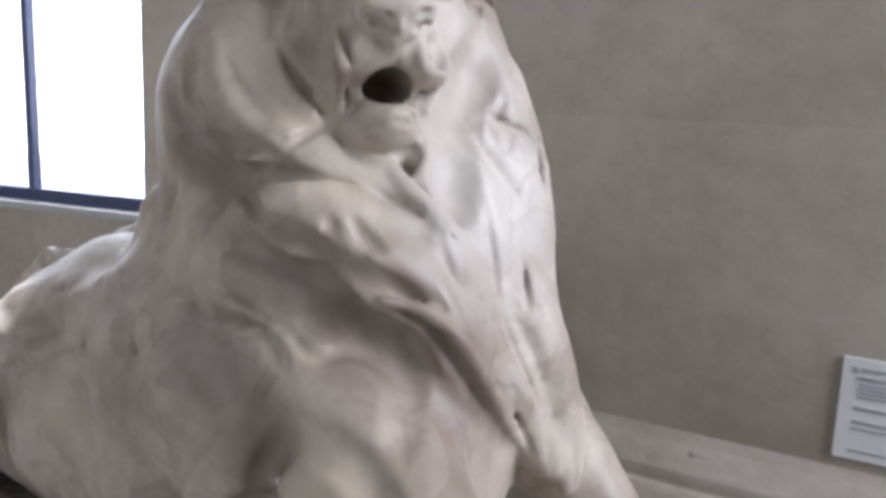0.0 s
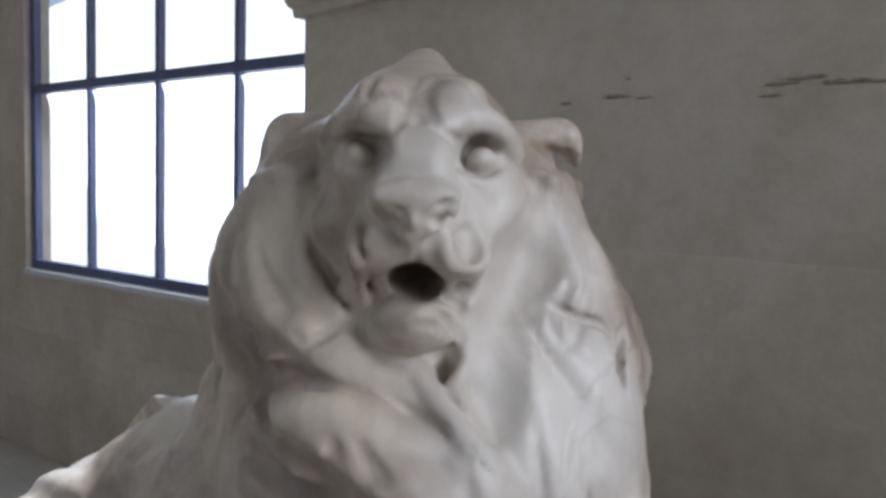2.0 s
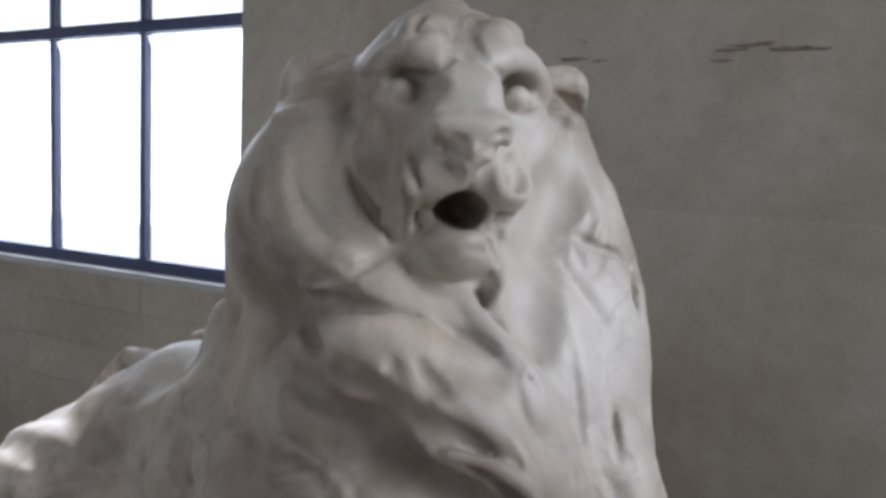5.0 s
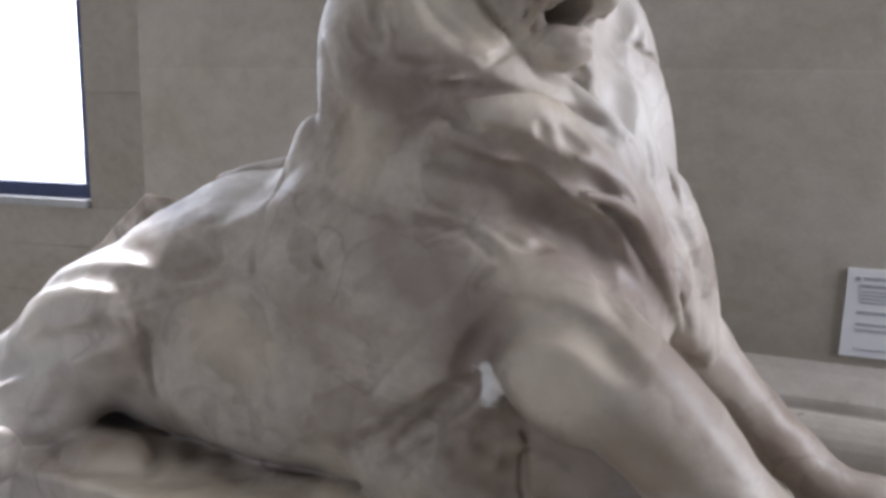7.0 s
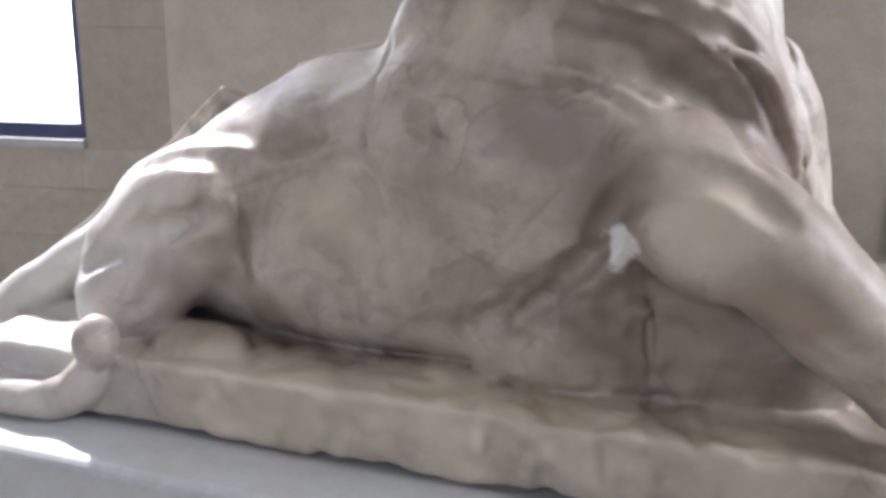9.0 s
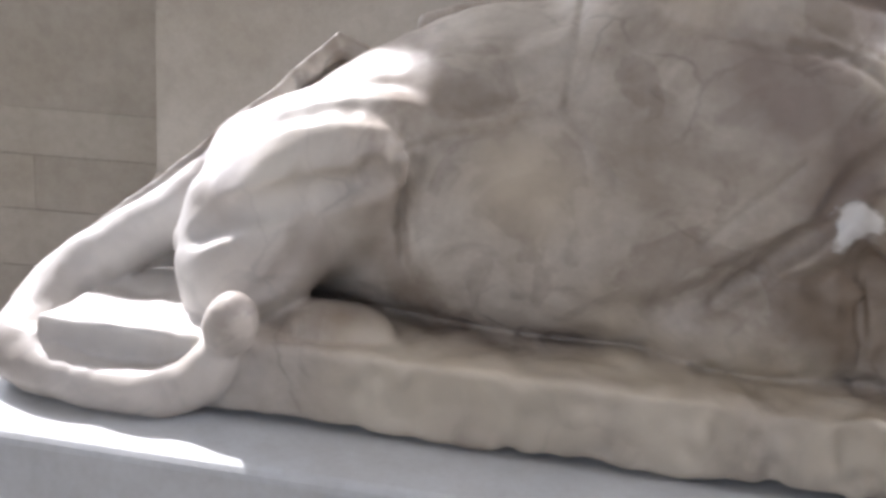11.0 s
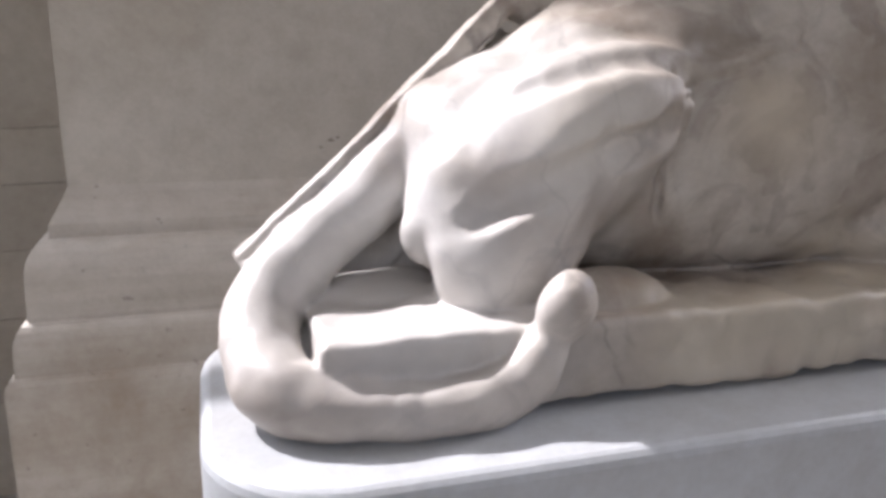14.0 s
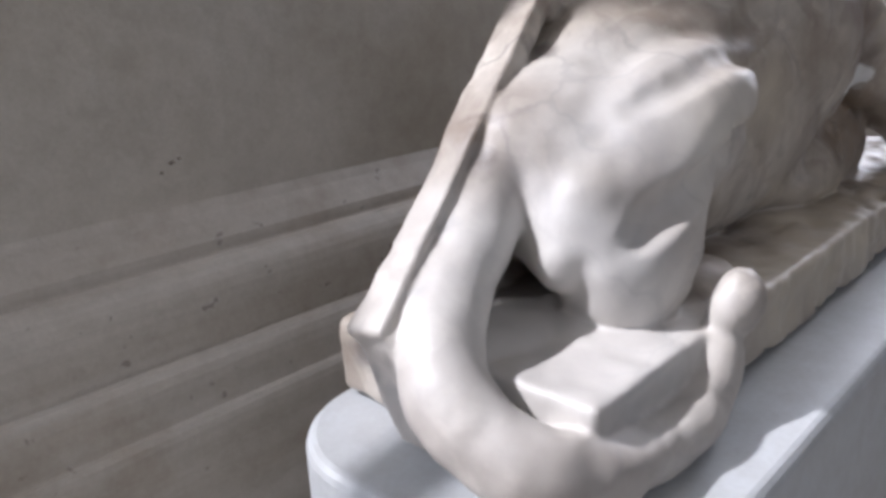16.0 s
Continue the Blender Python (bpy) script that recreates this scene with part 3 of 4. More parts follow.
    limb(solid, [(-0.735, 0.872, 1.701, 0.0066), (-0.718, 0.869, 1.655, 0.012), (-0.681, 0.869, 1.612, 0.0066)], 0.015)
    limb(solid, [(-0.865, 0.877, 1.779, 0.0077), (-0.842, 0.888, 1.814, 0.014), (-0.796, 0.903, 1.827, 0.0077)], 0.012, cut=True)
    limb(solid, [(-0.885, 0.883, 1.767, 0.0044), (-0.813, 0.88, 1.776, 0.008), (-0.771, 0.895, 1.781, 0.0044)], 0.01)
    limb(solid, [(-0.594, 1.129, 1.839, 0.0077), (-0.593, 1.172, 1.818, 0.014), (-0.598, 1.215, 1.809, 0.014), (-0.578, 1.224, 1.792, 0.0077)], 0.012, cut=True)
    limb(solid, [(-0.621, 1.148, 1.848, 0.0039), (-0.615, 1.184, 1.841, 0.007), (-0.601, 1.219, 1.831, 0.0039)], 0.008)
    limb(solid, [(-0.569, 1.101, 1.791, 0.0044), (-0.55, 1.126, 1.776, 0.008), (-0.581, 1.226, 1.778, 0.0044)], 0.01)
    limb(solid, [(-0.641, 0.897, 1.895, 0.005), (-0.64, 0.882, 1.874, 0.005)], 0.006, cut=True)
    limb(solid, [(-0.549, 1.104, 1.781, 0.0088), (-0.52, 1.056, 1.732, 0.016), (-0.516, 1.014, 1.698, 0.016), (-0.527, 1.002, 1.678, 0.0088)], 0.015, cut=True)
    limb(solid, [(-0.514, 1.085, 1.717, 0.0165), (-0.512, 1.044, 1.672, 0.03), (-0.506, 1.013, 1.63, 0.03), (-0.497, 0.986, 1.595, 0.03), (-0.49, 0.964, 1.541, 0.03), (-0.489, 0.972, 1.502, 0.0165)], 0.03, cut=True)
    # locks of the far side
    limb(solid, [(-0.502, 1.16, 1.698, 0.0039), (-0.476, 1.117, 1.633, 0.007), (-0.477, 1.092, 1.58, 0.0039)], 0.008, cut=True)
    limb(solid, [(-0.489, 1.097, 1.65, 0.007), (-0.495, 1.08, 1.626, 0.007)], 0.008, cut=True)
    limb(solid, [(-0.521, 1.053, 1.629, 0.0017), (-0.503, 1.078, 1.623, 0.003), (-0.484, 1.108, 1.606, 0.003), (-0.472, 1.136, 1.598, 0.003), (-0.458, 1.156, 1.578, 0.0017)], 0.004, cut=True)
    limb(solid, [(-0.484, 1.006, 1.519, 0.0022), (-0.48, 1.009, 1.499, 0.004), (-0.471, 1.006, 1.482, 0.0022)], 0.004, cut=True)
    limb(solid, [(-0.476, 1.019, 1.526, 0.0022), (-0.474, 1.02, 1.508, 0.004), (-0.465, 1.016, 1.489, 0.0022)], 0.004, cut=True)
    limb(solid, [(-0.478, 1.038, 1.531, 0.004), (-0.469, 1.031, 1.506, 0.004)], 0.004, cut=True)
    limb(solid, [(-0.459, 1.076, 1.498, 0.0055), (-0.452, 1.05, 1.462, 0.01), (-0.438, 1.025, 1.427, 0.0055)], 0.008, cut=True)
    limb(solid, [(-0.447, 1.076, 1.458, 0.005), (-0.431, 1.061, 1.42, 0.005)], 0.005, cut=True)
    limb(solid, [(-0.45, 1.114, 1.544, 0.0039), (-0.444, 1.097, 1.493, 0.007), (-0.435, 1.094, 1.444, 0.0039)], 0.008, cut=True)
    limb(solid, [(-0.466, 1.185, 1.587, 0.0066), (-0.458, 1.154, 1.548, 0.012), (-0.438, 1.153, 1.509, 0.0066)], 0.006, cut=True)
    # hollow under the chin and the strands beside it
    limb(solid, [(-0.575, 0.958, 1.55, 0.0072), (-0.573, 0.958, 1.533, 0.013), (-0.55, 0.945, 1.529, 0.0072)], 0.006, cut=True)
    limb(solid, [(-0.578, 0.916, 1.548, 0.0072), (-0.541, 0.919, 1.513, 0.013), (-0.5, 0.929, 1.478, 0.013), (-0.471, 0.944, 1.448, 0.0072)], 0.01)
    limb(solid, [(-0.549, 0.968, 1.558, 0.005), (-0.547, 0.95, 1.528, 0.009), (-0.529, 0.946, 1.512, 0.005)], 0.008)
    limb(solid, [(-0.543, 0.93, 1.526, 0.0044), (-0.519, 0.94, 1.503, 0.008), (-0.5, 0.955, 1.481, 0.008), (-0.496, 0.974, 1.472, 0.0044)], 0.007, cut=True)
    limb(solid, [(-0.504, 0.924, 1.484, 0.0028), (-0.483, 0.922, 1.465, 0.005), (-0.465, 0.934, 1.447, 0.0028)], 0.005, cut=True)
    # under the jaw: rim of the mane, sweep of the beard
    limb(solid, [(-0.832, 0.847, 1.496, 0.006), (-0.712, 0.817, 1.538, 0.011), (-0.657, 0.827, 1.531, 0.011), (-0.615, 0.844, 1.525, 0.011), (-0.582, 0.865, 1.513, 0.011), (-0.559, 0.89, 1.501, 0.011), (-0.521, 0.909, 1.492, 0.006)], 0.01, cut=True)
    limb(solid, [(-0.785, 0.844, 1.484, 0.0132), (-0.665, 0.809, 1.497, 0.024), (-0.613, 0.83, 1.5, 0.024), (-0.58, 0.857, 1.487, 0.024), (-0.542, 0.894, 1.469, 0.0132)], 0.02)
    limb(solid, [(-0.58, 0.803, 1.481, 0.0022), (-0.57, 0.8, 1.457, 0.004), (-0.562, 0.799, 1.444, 0.0022)], 0.004, cut=True)
    limb(solid, [(-0.56, 0.819, 1.482, 0.005), (-0.544, 0.821, 1.463, 0.009), (-0.525, 0.827, 1.451, 0.005)], 0.008, cut=True)
    limb(solid, [(-0.764, 0.833, 1.64, 0.005), (-0.733, 0.829, 1.612, 0.009), (-0.69, 0.827, 1.584, 0.005)], 0.01, cut=True)
    limb(solid, [(-0.808, 0.835, 1.685, 0.005), (-0.775, 0.828, 1.633, 0.009), (-0.763, 0.816, 1.594, 0.005)], 0.01, cut=True)
    # the sweep over the chest
    limb(solid, [(-0.588, 0.799, 1.486, 0.0044), (-0.575, 0.796, 1.459, 0.008), (-0.559, 0.798, 1.427, 0.0044)], 0.008, cut=True)
    limb(solid, [(-0.57, 0.806, 1.477, 0.0033), (-0.554, 0.808, 1.455, 0.006), (-0.536, 0.811, 1.432, 0.0033)], 0.006, cut=True)
    limb(solid, [(-0.679, 0.776, 1.469, 0.0094), (-0.618, 0.782, 1.446, 0.017), (-0.557, 0.798, 1.417, 0.017), (-0.507, 0.828, 1.397, 0.017), (-0.471, 0.864, 1.357, 0.017), (-0.446, 0.888, 1.309, 0.017), (-0.418, 0.922, 1.246, 0.0094)], 0.015, cut=True)
    limb(solid, [(-0.471, 0.868, 1.393, 0.005), (-0.442, 0.893, 1.335, 0.009), (-0.406, 0.936, 1.255, 0.009), (-0.378, 0.979, 1.189, 0.005)], 0.008, cut=True)
    limb(solid, [(-0.41, 0.933, 1.243, 0.005), (-0.392, 0.964, 1.206, 0.009), (-0.372, 0.993, 1.154, 0.005)], 0.007, cut=True)
    limb(solid, [(-0.52, 0.826, 1.385, 0.005), (-0.487, 0.858, 1.374, 0.009), (-0.457, 0.88, 1.352, 0.005)], 0.008)
    limb(solid, [(-0.454, 0.883, 1.348, 0.0044), (-0.429, 0.917, 1.299, 0.008), (-0.398, 0.953, 1.217, 0.008), (-0.383, 0.989, 1.165, 0.0044)], 0.008)
    limb(solid, [(-0.466, 1.008, 1.481, 0.0044), (-0.446, 0.999, 1.404, 0.008), (-0.409, 0.98, 1.323, 0.008), (-0.367, 1.003, 1.221, 0.0044)], 0.008, cut=True)
    limb(solid, [(-0.442, 1.072, 1.442, 0.006), (-0.402, 1.024, 1.352, 0.006)], 0.006, cut=True)
    limb(solid, [(-0.755, 0.817, 1.54, 0.0044), (-0.685, 0.827, 1.533, 0.008), (-0.612, 0.823, 1.515, 0.0044)], 0.008, cut=True)
    limb(solid, [(-0.816, 0.821, 1.566, 0.0066), (-0.77, 0.826, 1.522, 0.012), (-0.679, 0.776, 1.477, 0.0066)], 0.012, cut=True)
    # rim where the mane meets the neck and back
    limb(solid, [(-0.926, 0.854, 1.503, 0.0055), (-0.965, 0.871, 1.454, 0.01), (-0.982, 0.856, 1.401, 0.0055)], 0.008, cut=True)
    limb(solid, [(-0.869, 0.851, 1.696, 0.0088), (-0.847, 0.837, 1.63, 0.016), (-0.909, 0.851, 1.554, 0.0088)], 0.012)
    limb(solid, [(-0.893, 0.861, 1.737, 0.0066), (-0.875, 0.832, 1.673, 0.012), (-0.847, 0.825, 1.579, 0.0066)], 0.012, cut=True)
    # cracks and folds of shoulder and flank
    limb(solid, [(-0.967, 0.796, 1.261, 0.0017), (-0.952, 0.792, 1.249, 0.003), (-0.935, 0.785, 1.242, 0.0017)], 0.004, cut=True)
    limb(solid, [(-0.668, 0.769, 1.236, 0.0022), (-0.655, 0.769, 1.258, 0.004), (-0.638, 0.767, 1.272, 0.0022)], 0.005, cut=True)
    limb(solid, [(-0.65, 0.769, 1.158, 0.011), (-0.604, 0.729, 1.205, 0.02), (-0.54, 0.723, 1.22, 0.02), (-0.488, 0.721, 1.211, 0.02), (-0.43, 0.713, 1.163, 0.011)], 0.03, cut=True)
    limb(solid, [(-0.578, 0.825, 1.331, 0.0099), (-0.512, 0.863, 1.309, 0.018), (-0.473, 0.837, 1.271, 0.018), (-0.453, 0.777, 1.231, 0.0099)], 0.03, cut=True)
    limb(solid, [(-1.286, 0.789, 1.148, 0.0066), (-1.303, 0.783, 1.082, 0.012), (-1.299, 0.8, 0.992, 0.0066)], 0.015, cut=True)
    limb(solid, [(-0.843, 0.811, 0.92, 0.0077), (-0.776, 0.825, 0.974, 0.014), (-0.706, 0.813, 1.047, 0.014), (-0.651, 0.776, 1.104, 0.0077)], 0.015, cut=True)
    limb(solid, [(-1.259, 0.804, 1.217, 0.0121), (-1.163, 0.798, 1.267, 0.022), (-1.068, 0.805, 1.318, 0.0121)], 0.03, cut=True)
    limb(solid, [(-0.963, 0.839, 1.366, 0.005), (-0.828, 0.792, 1.336, 0.009), (-0.695, 0.788, 1.321, 0.009), (-0.635, 0.769, 1.287, 0.005)], 0.012, cut=True)
    # folds of the haunch
    limb(solid, [(-1.477, 0.7, 1.103, 0.0099), (-1.468, 0.712, 1.037, 0.018), (-1.491, 0.732, 0.941, 0.018), (-1.544, 0.719, 0.878, 0.0099)], 0.018, cut=True)
    limb(solid, [(-1.347, 0.761, 1.189, 0.005), (-1.307, 0.766, 1.139, 0.009), (-1.334, 0.799, 1.038, 0.009), (-1.327, 0.82, 0.924, 0.005)], 0.01, cut=True)
    limb(solid, [(-0.604, 0.845, 0.992, 0.0017), (-0.593, 0.818, 0.905, 0.003), (-0.59, 0.816, 0.856, 0.0017)], 0.004, cut=True)
    limb(solid, [(-0.451, 0.681, 0.824, 0.0022), (-0.416, 0.686, 0.819, 0.004), (-0.379, 0.683, 0.824, 0.0022)], 0.004, cut=True)
    limb(solid, [(-1.672, 0.758, 0.965, 0.011), (-1.623, 0.736, 0.997, 0.02), (-1.549, 0.716, 1.021, 0.02), (-1.46, 0.713, 1.054, 0.02), (-1.369, 0.733, 1.086, 0.011)], 0.025, cut=True)
    limb(solid, [(-1.603, 0.807, 1.139, 0.0099), (-1.531, 0.767, 1.178, 0.018), (-1.366, 0.752, 1.204, 0.018), (-1.283, 0.78, 1.16, 0.0099)], 0.03, cut=True)
    limb(solid, [(-1.374, 0.727, 1.098, 0.02), (-1.351, 0.728, 1.088, 0.02)], 0.015, cut=True)
    # lobes of the near side of the mane
    limb(solid, [(-0.755, 0.88, 1.742, 0.0033), (-0.724, 0.865, 1.698, 0.006), (-0.692, 0.878, 1.642, 0.006), (-0.645, 0.878, 1.603, 0.0033)], 0.007, cut=True)
    limb(solid, [(-0.832, 0.855, 1.713, 0.0083), (-0.804, 0.842, 1.654, 0.015), (-0.758, 0.832, 1.603, 0.015), (-0.692, 0.841, 1.588, 0.0083)], 0.015)
    limb(solid, [(-0.862, 0.831, 1.577, 0.0055), (-0.805, 0.821, 1.567, 0.01), (-0.733, 0.812, 1.569, 0.01), (-0.682, 0.823, 1.554, 0.0055)], 0.01, cut=True)
    limb(solid, [(-0.923, 0.839, 1.657, 0.0044), (-0.905, 0.835, 1.613, 0.008), (-0.858, 0.829, 1.588, 0.0044)], 0.01, cut=True)
    limb(solid, [(-0.798, 0.798, 1.38, 0.0033), (-0.716, 0.79, 1.347, 0.006), (-0.656, 0.798, 1.328, 0.0033)], 0.008, cut=True)
    limb(solid, [(-0.656, 0.798, 1.328, 0.0033), (-0.598, 0.787, 1.306, 0.006), (-0.567, 0.817, 1.315, 0.006), (-0.527, 0.854, 1.299, 0.0033)], 0.008, cut=True)


def lion_solid():
    body, mane, face = blank(), blank(), blank()
    H = HEAD_FRAME
    # trunk and belly
    limb(body, [(-1.52, 1.0, 1.02, 0.17), (-1.3, 1.01, 1.10, 0.21), (-1.08, 1.02, 1.15, 0.23), (-0.75, 1.02, 1.16, 0.26)], 0.05)
    ell(body, (-1.1, 1.0, 0.95), (0.5, 0.19, 0.17), 0.08)
    ell(body, (-0.95, 0.95, 1.0), (0.24, 0.14, 0.15), 0.06)
    limb(body, [(-1.45, 0.99, 1.19, 0.06), (-1.28, 0.99, 1.275, 0.07), (-1.12, 0.97, 1.30, 0.075)], 0.06)
    limb(body, [(-1.28, 0.87, 1.2, 0.03), (-1.12, 0.86, 1.25, 0.045), (-1.02, 0.87, 1.32, 0.05)], 0.04)
    # near haunch, rump and hind foot
    ell(body, (-1.46, 0.83, 1.085), (0.205, 0.125, 0.11), 0.018, tilt=(0, -26, 0))
    ell(body, (-1.52, 0.86, 1.02), (0.22, 0.12, 0.14), 0.03, tilt=(0, -34, 0))
    ell(body, (-1.57, 0.83, 0.975), (0.16, 0.105, 0.085), 0.015, tilt=(0, -30, 0))
    ell(body, (-1.715, 0.855, 0.915), (0.035, 0.035, 0.04), 0.02)
    ell(body, (-1.69, 0.80, 0.905), (0.028, 0.028, 0.03), 0.015)
    ell(body, (-1.65, 0.89, 0.97), (0.08, 0.09, 0.10), 0.05)
    ell(body, (-1.58, 0.98, 1.04), (0.16, 0.14, 0.14), 0.04)
    ell(body, (-1.50, 1.07, 1.02), (0.18, 0.09, 0.16), 0.05)
    ell(body, (-1.59, 0.80, 0.90), (0.125, 0.085, 0.085), 0.03, tilt=(0, -24, 0))
    ell(body, (-1.78, 0.93, 0.80), (0.14, 0.10, 0.045), 0.05)
    ell(body, (-1.43, 0.79, 0.82), (0.105, 0.075, 0.045), 0.02)
    limb(body, [(-1.70, 0.76, 0.955, 0.006), (-1.60, 0.715, 1.005, 0.010), (-1.50, 0.705, 1.045, 0.010), (-1.41, 0.715, 1.075, 0.006)], 0.03, cut=True)
    ell(body, (-1.37, 0.715, 1.09), (0.022, 0.03, 0.03), 0.03, cut=True)
    # shoulder and forelegs
    ell(body, (-0.80, 0.92, 1.28), (0.2, 0.125, 0.26), 0.06, tilt=(0, 22, 0))
    ell(body, (-0.98, 0.97, 1.36), (0.12, 0.11, 0.12), 0.05)
    limb(body, [(-0.62, 0.86, 1.20, 0.10), (-0.46, 0.80, 1.115, 0.088), (-0.31, 0.77, 0.99, 0.07), (-0.19, 0.755, 0.89, 0.058), (-0.1, 0.75, 0.865, 0.056)], 0.03)
    ell(body, (-0.06, 0.75, 0.86), (0.11, 0.06, 0.048), 0.03)
    ell(body, (-0.62, 0.835, 1.25), (0.14, 0.07, 0.085), 0.025, tilt=(0, 12, 0))
    ell(body, (-0.54, 0.805, 1.115), (0.135, 0.085, 0.095), 0.012, tilt=(0, 38, 0))
    limb(body, [(-0.655, 0.77, 1.16, 0.002), (-0.685, 0.775, 1.10, 0.008), (-0.67, 0.78, 1.03, 0.010)], 0.05, cut=True)
    limb(body, [(-0.48, 1.13, 1.2, 0.09), (-0.318, 1.15, 1.02, 0.06), (-0.145, 1.15, 0.865, 0.05)], 0.03)
    ell(body, (-0.05, 1.14, 0.84), (0.11, 0.055, 0.045), 0.03)
    ell(body, (-0.58, 0.99, 1.15), (0.18, 0.15, 0.22), 0.05)
    # rough stone left under the foreleg
    ell(body, (-0.52, 0.93, 0.9), (0.28, 0.12, 0.15), 0.03)
    ell(body, (-0.74, 0.9, 0.88), (0.2, 0.12, 0.1), 0.03)
    limb(body, [(-1.2, 0.80, 0.835, 0.012), (-1.0, 0.795, 0.875, 0.016), (-0.85, 0.79, 0.94, 0.02), (-0.74, 0.79, 1.02, 0.022), (-0.70, 0.79, 1.06, 0.012)], 0.03, cut=True)
    limb(body, [(-1.52, 0.74, 0.84, 0.012), (-1.46, 0.73, 0.90, 0.016), (-1.38, 0.73, 0.925, 0.014), (-1.31, 0.75, 0.89, 0.014), (-1.27, 0.77, 0.84, 0.012)], 0.012, cut=True)
    # block of stone that carries the lion, and the raw sloping fin behind it
    slab(body, (-1.90, 0.675, 0.698), (0.20, 1.15, 0.822), 0.012, 0.01)
    beam(body, (-1.985, 0.972, 0.86), (-1.505, 1.06, 1.287), (0.14, 1, 0), 0.066, 0.04)
    beam(body, (-1.52, 1.06, 1.282), (-1.40, 1.07, 1.24), (0, 1, 0), 0.066, 0.04)
    beam(body, (-1.912, 0.94, 0.69), (-1.964, 0.968, 0.875), (0, 1, 0), 0.07, 0.05)
    beam(body, (-1.86, 1.03, 0.82), (-1.46, 1.085, 1.18), (0.14, 1, 0), 0.05, 0.16)
    beam(body, (-1.88, 1.02, 0.74), (-1.46, 1.085, 0.9), (0.1, 1, 0), 0.06, 0.2)
    limb(body, [(-1.36, 1.10, 1.335, 0.025), (-1.15, 1.10, 1.38, 0.03)], 0.02)
    # tail, lying round the end of the block, with its tuft
    limb(body, [(-1.60, 0.99, 1.06, 0.09), (-1.70, 0.985, 1.02, 0.066), (-1.79, 0.955, 0.955, 0.056), (-1.88, 0.925, 0.89, 0.054), (-1.945, 0.88, 0.835, 0.053), (-1.97, 0.82, 0.785, 0.053), (-1.96, 0.74, 0.75, 0.05),
                (-1.90, 0.682, 0.733, 0.044), (-1.79, 0.656, 0.727, 0.038), (-1.69, 0.652, 0.727, 0.036), (-1.62, 0.66, 0.75, 0.034), (-1.588, 0.66, 0.79, 0.033)], 0.015)
    ell(body, (-1.562, 0.656, 0.855), (0.043, 0.04, 0.056), 0.015, tilt=(0, 12, 0))
    # mane: masses round the face, down the neck and over the chest
    ell(mane, (0, -0.15, 0.01), (0.125, 0.12, 0.11), 0.04, H)
    limb(mane, [(0, -0.12, 0.09, 0.05), (0, -0.15, 0.115, 0.04)], 0.03, H)
    for s in (-1, 1):
        ell(mane, (s * 0.125, -0.17, -0.08), (0.10, 0.12, 0.13), 0.04, H)
        ell(mane, (s * 0.15, -0.14, -0.19), (0.105, 0.13, 0.16), 0.03, H)
    ell(mane, (0.0, -0.17, -0.2), (0.2, 0.2, 0.2), 0.05, H)
    ell(mane, (-0.185, -0.21, -0.19), (0.125, 0.16, 0.17), 0.03, H)
    ell(mane, (-0.10, -0.09, -0.25), (0.13, 0.13, 0.09), 0.025, H, (0, 20, 0))
    # right side: long hanging mass
    limb(mane, [(0.17, -0.12, -0.2, 0.11), (0.19, -0.09, -0.35, 0.105), (0.2, -0.03, -0.5, 0.085), (0.22, 0.05, -0.62, 0.05)], 0.04, H)
    limb(mane, [(0.09, -0.02, -0.22, 0.06), (0.12, 0.0, -0.34, 0.06), (0.16, 0.04, -0.48, 0.06)], 0.03, H)
    limb(mane, [(0.255, -0.16, -0.22, 0.05), (0.275, -0.14, -0.38, 0.045), (0.265, -0.08, -0.55, 0.042), (0.25, 0.0, -0.66, 0.014)], 0.03, H)
    limb(mane, [(0.285, -0.22, -0.17, 0.014), (0.335, -0.225, -0.27, 0.014), (0.345, -0.22, -0.33, 0.013), (0.32, -0.2, -0.41, 0.014), (0.28, -0.17, -0.44, 0.014)], 0.008, H)
    limb(mane, [(0.21, 0.045, -0.45, 0.05), (0.243, 0.08, -0.57, 0.045), (0.27, 0.11, -0.67, 0.026), (0.278, 0.122, -0.72, 0.012)], 0.02, H)
    # neck under the overhang
    ell(mane, (-0.05, -0.10, -0.43), (0.2, 0.185, 0.24), 0.03, H)
    # the great folds that sweep across the chest
    limb(mane, [(-0.19, -0.01, -0.32, 0.02), (-0.13, 0.045, -0.33, 0.04), (-0.05, 0.09, -0.365, 0.055), (0.03, 0.10, -0.425, 0.052), (0.09, 0.10, -0.49, 0.048), (0.16, 0.105, -0.575, 0.04), (0.225, 0.12, -0.65, 0.02), (0.24, 0.125, -0.685, 0.01)], 0.03, H)
    limb(mane, [(-0.08, -0.01, -0.25, 0.045), (0.0, 0.028, -0.295, 0.042), (0.07, 0.085, -0.37, 0.038), (0.13, 0.1, -0.47, 0.034), (0.19, 0.12, -0.58, 0.025)], 0.015, H)
    ell(mane, (0.01, -0.03, -0.345), (0.23, 0.115, 0.085), 0.03, H, (0, 33, 0))
    limb(mane, [(-0.03, 0.06, -0.47, 0.04), (0.05, 0.075, -0.52, 0.038), (0.12, 0.09, -0.59, 0.03), (0.17, 0.1, -0.65, 0.02)], 0.02, H)
    limb(mane, [(-0.2, 0.01, -0.375, 0.012), (-0.12, 0.09, -0.4, 0.016), (-0.04, 0.125, -0.44, 0.016), (0.04, 0.13, -0.51, 0.014), (0.1, 0.13, -0.58, 0.012)], 0.025, H, cut=True)
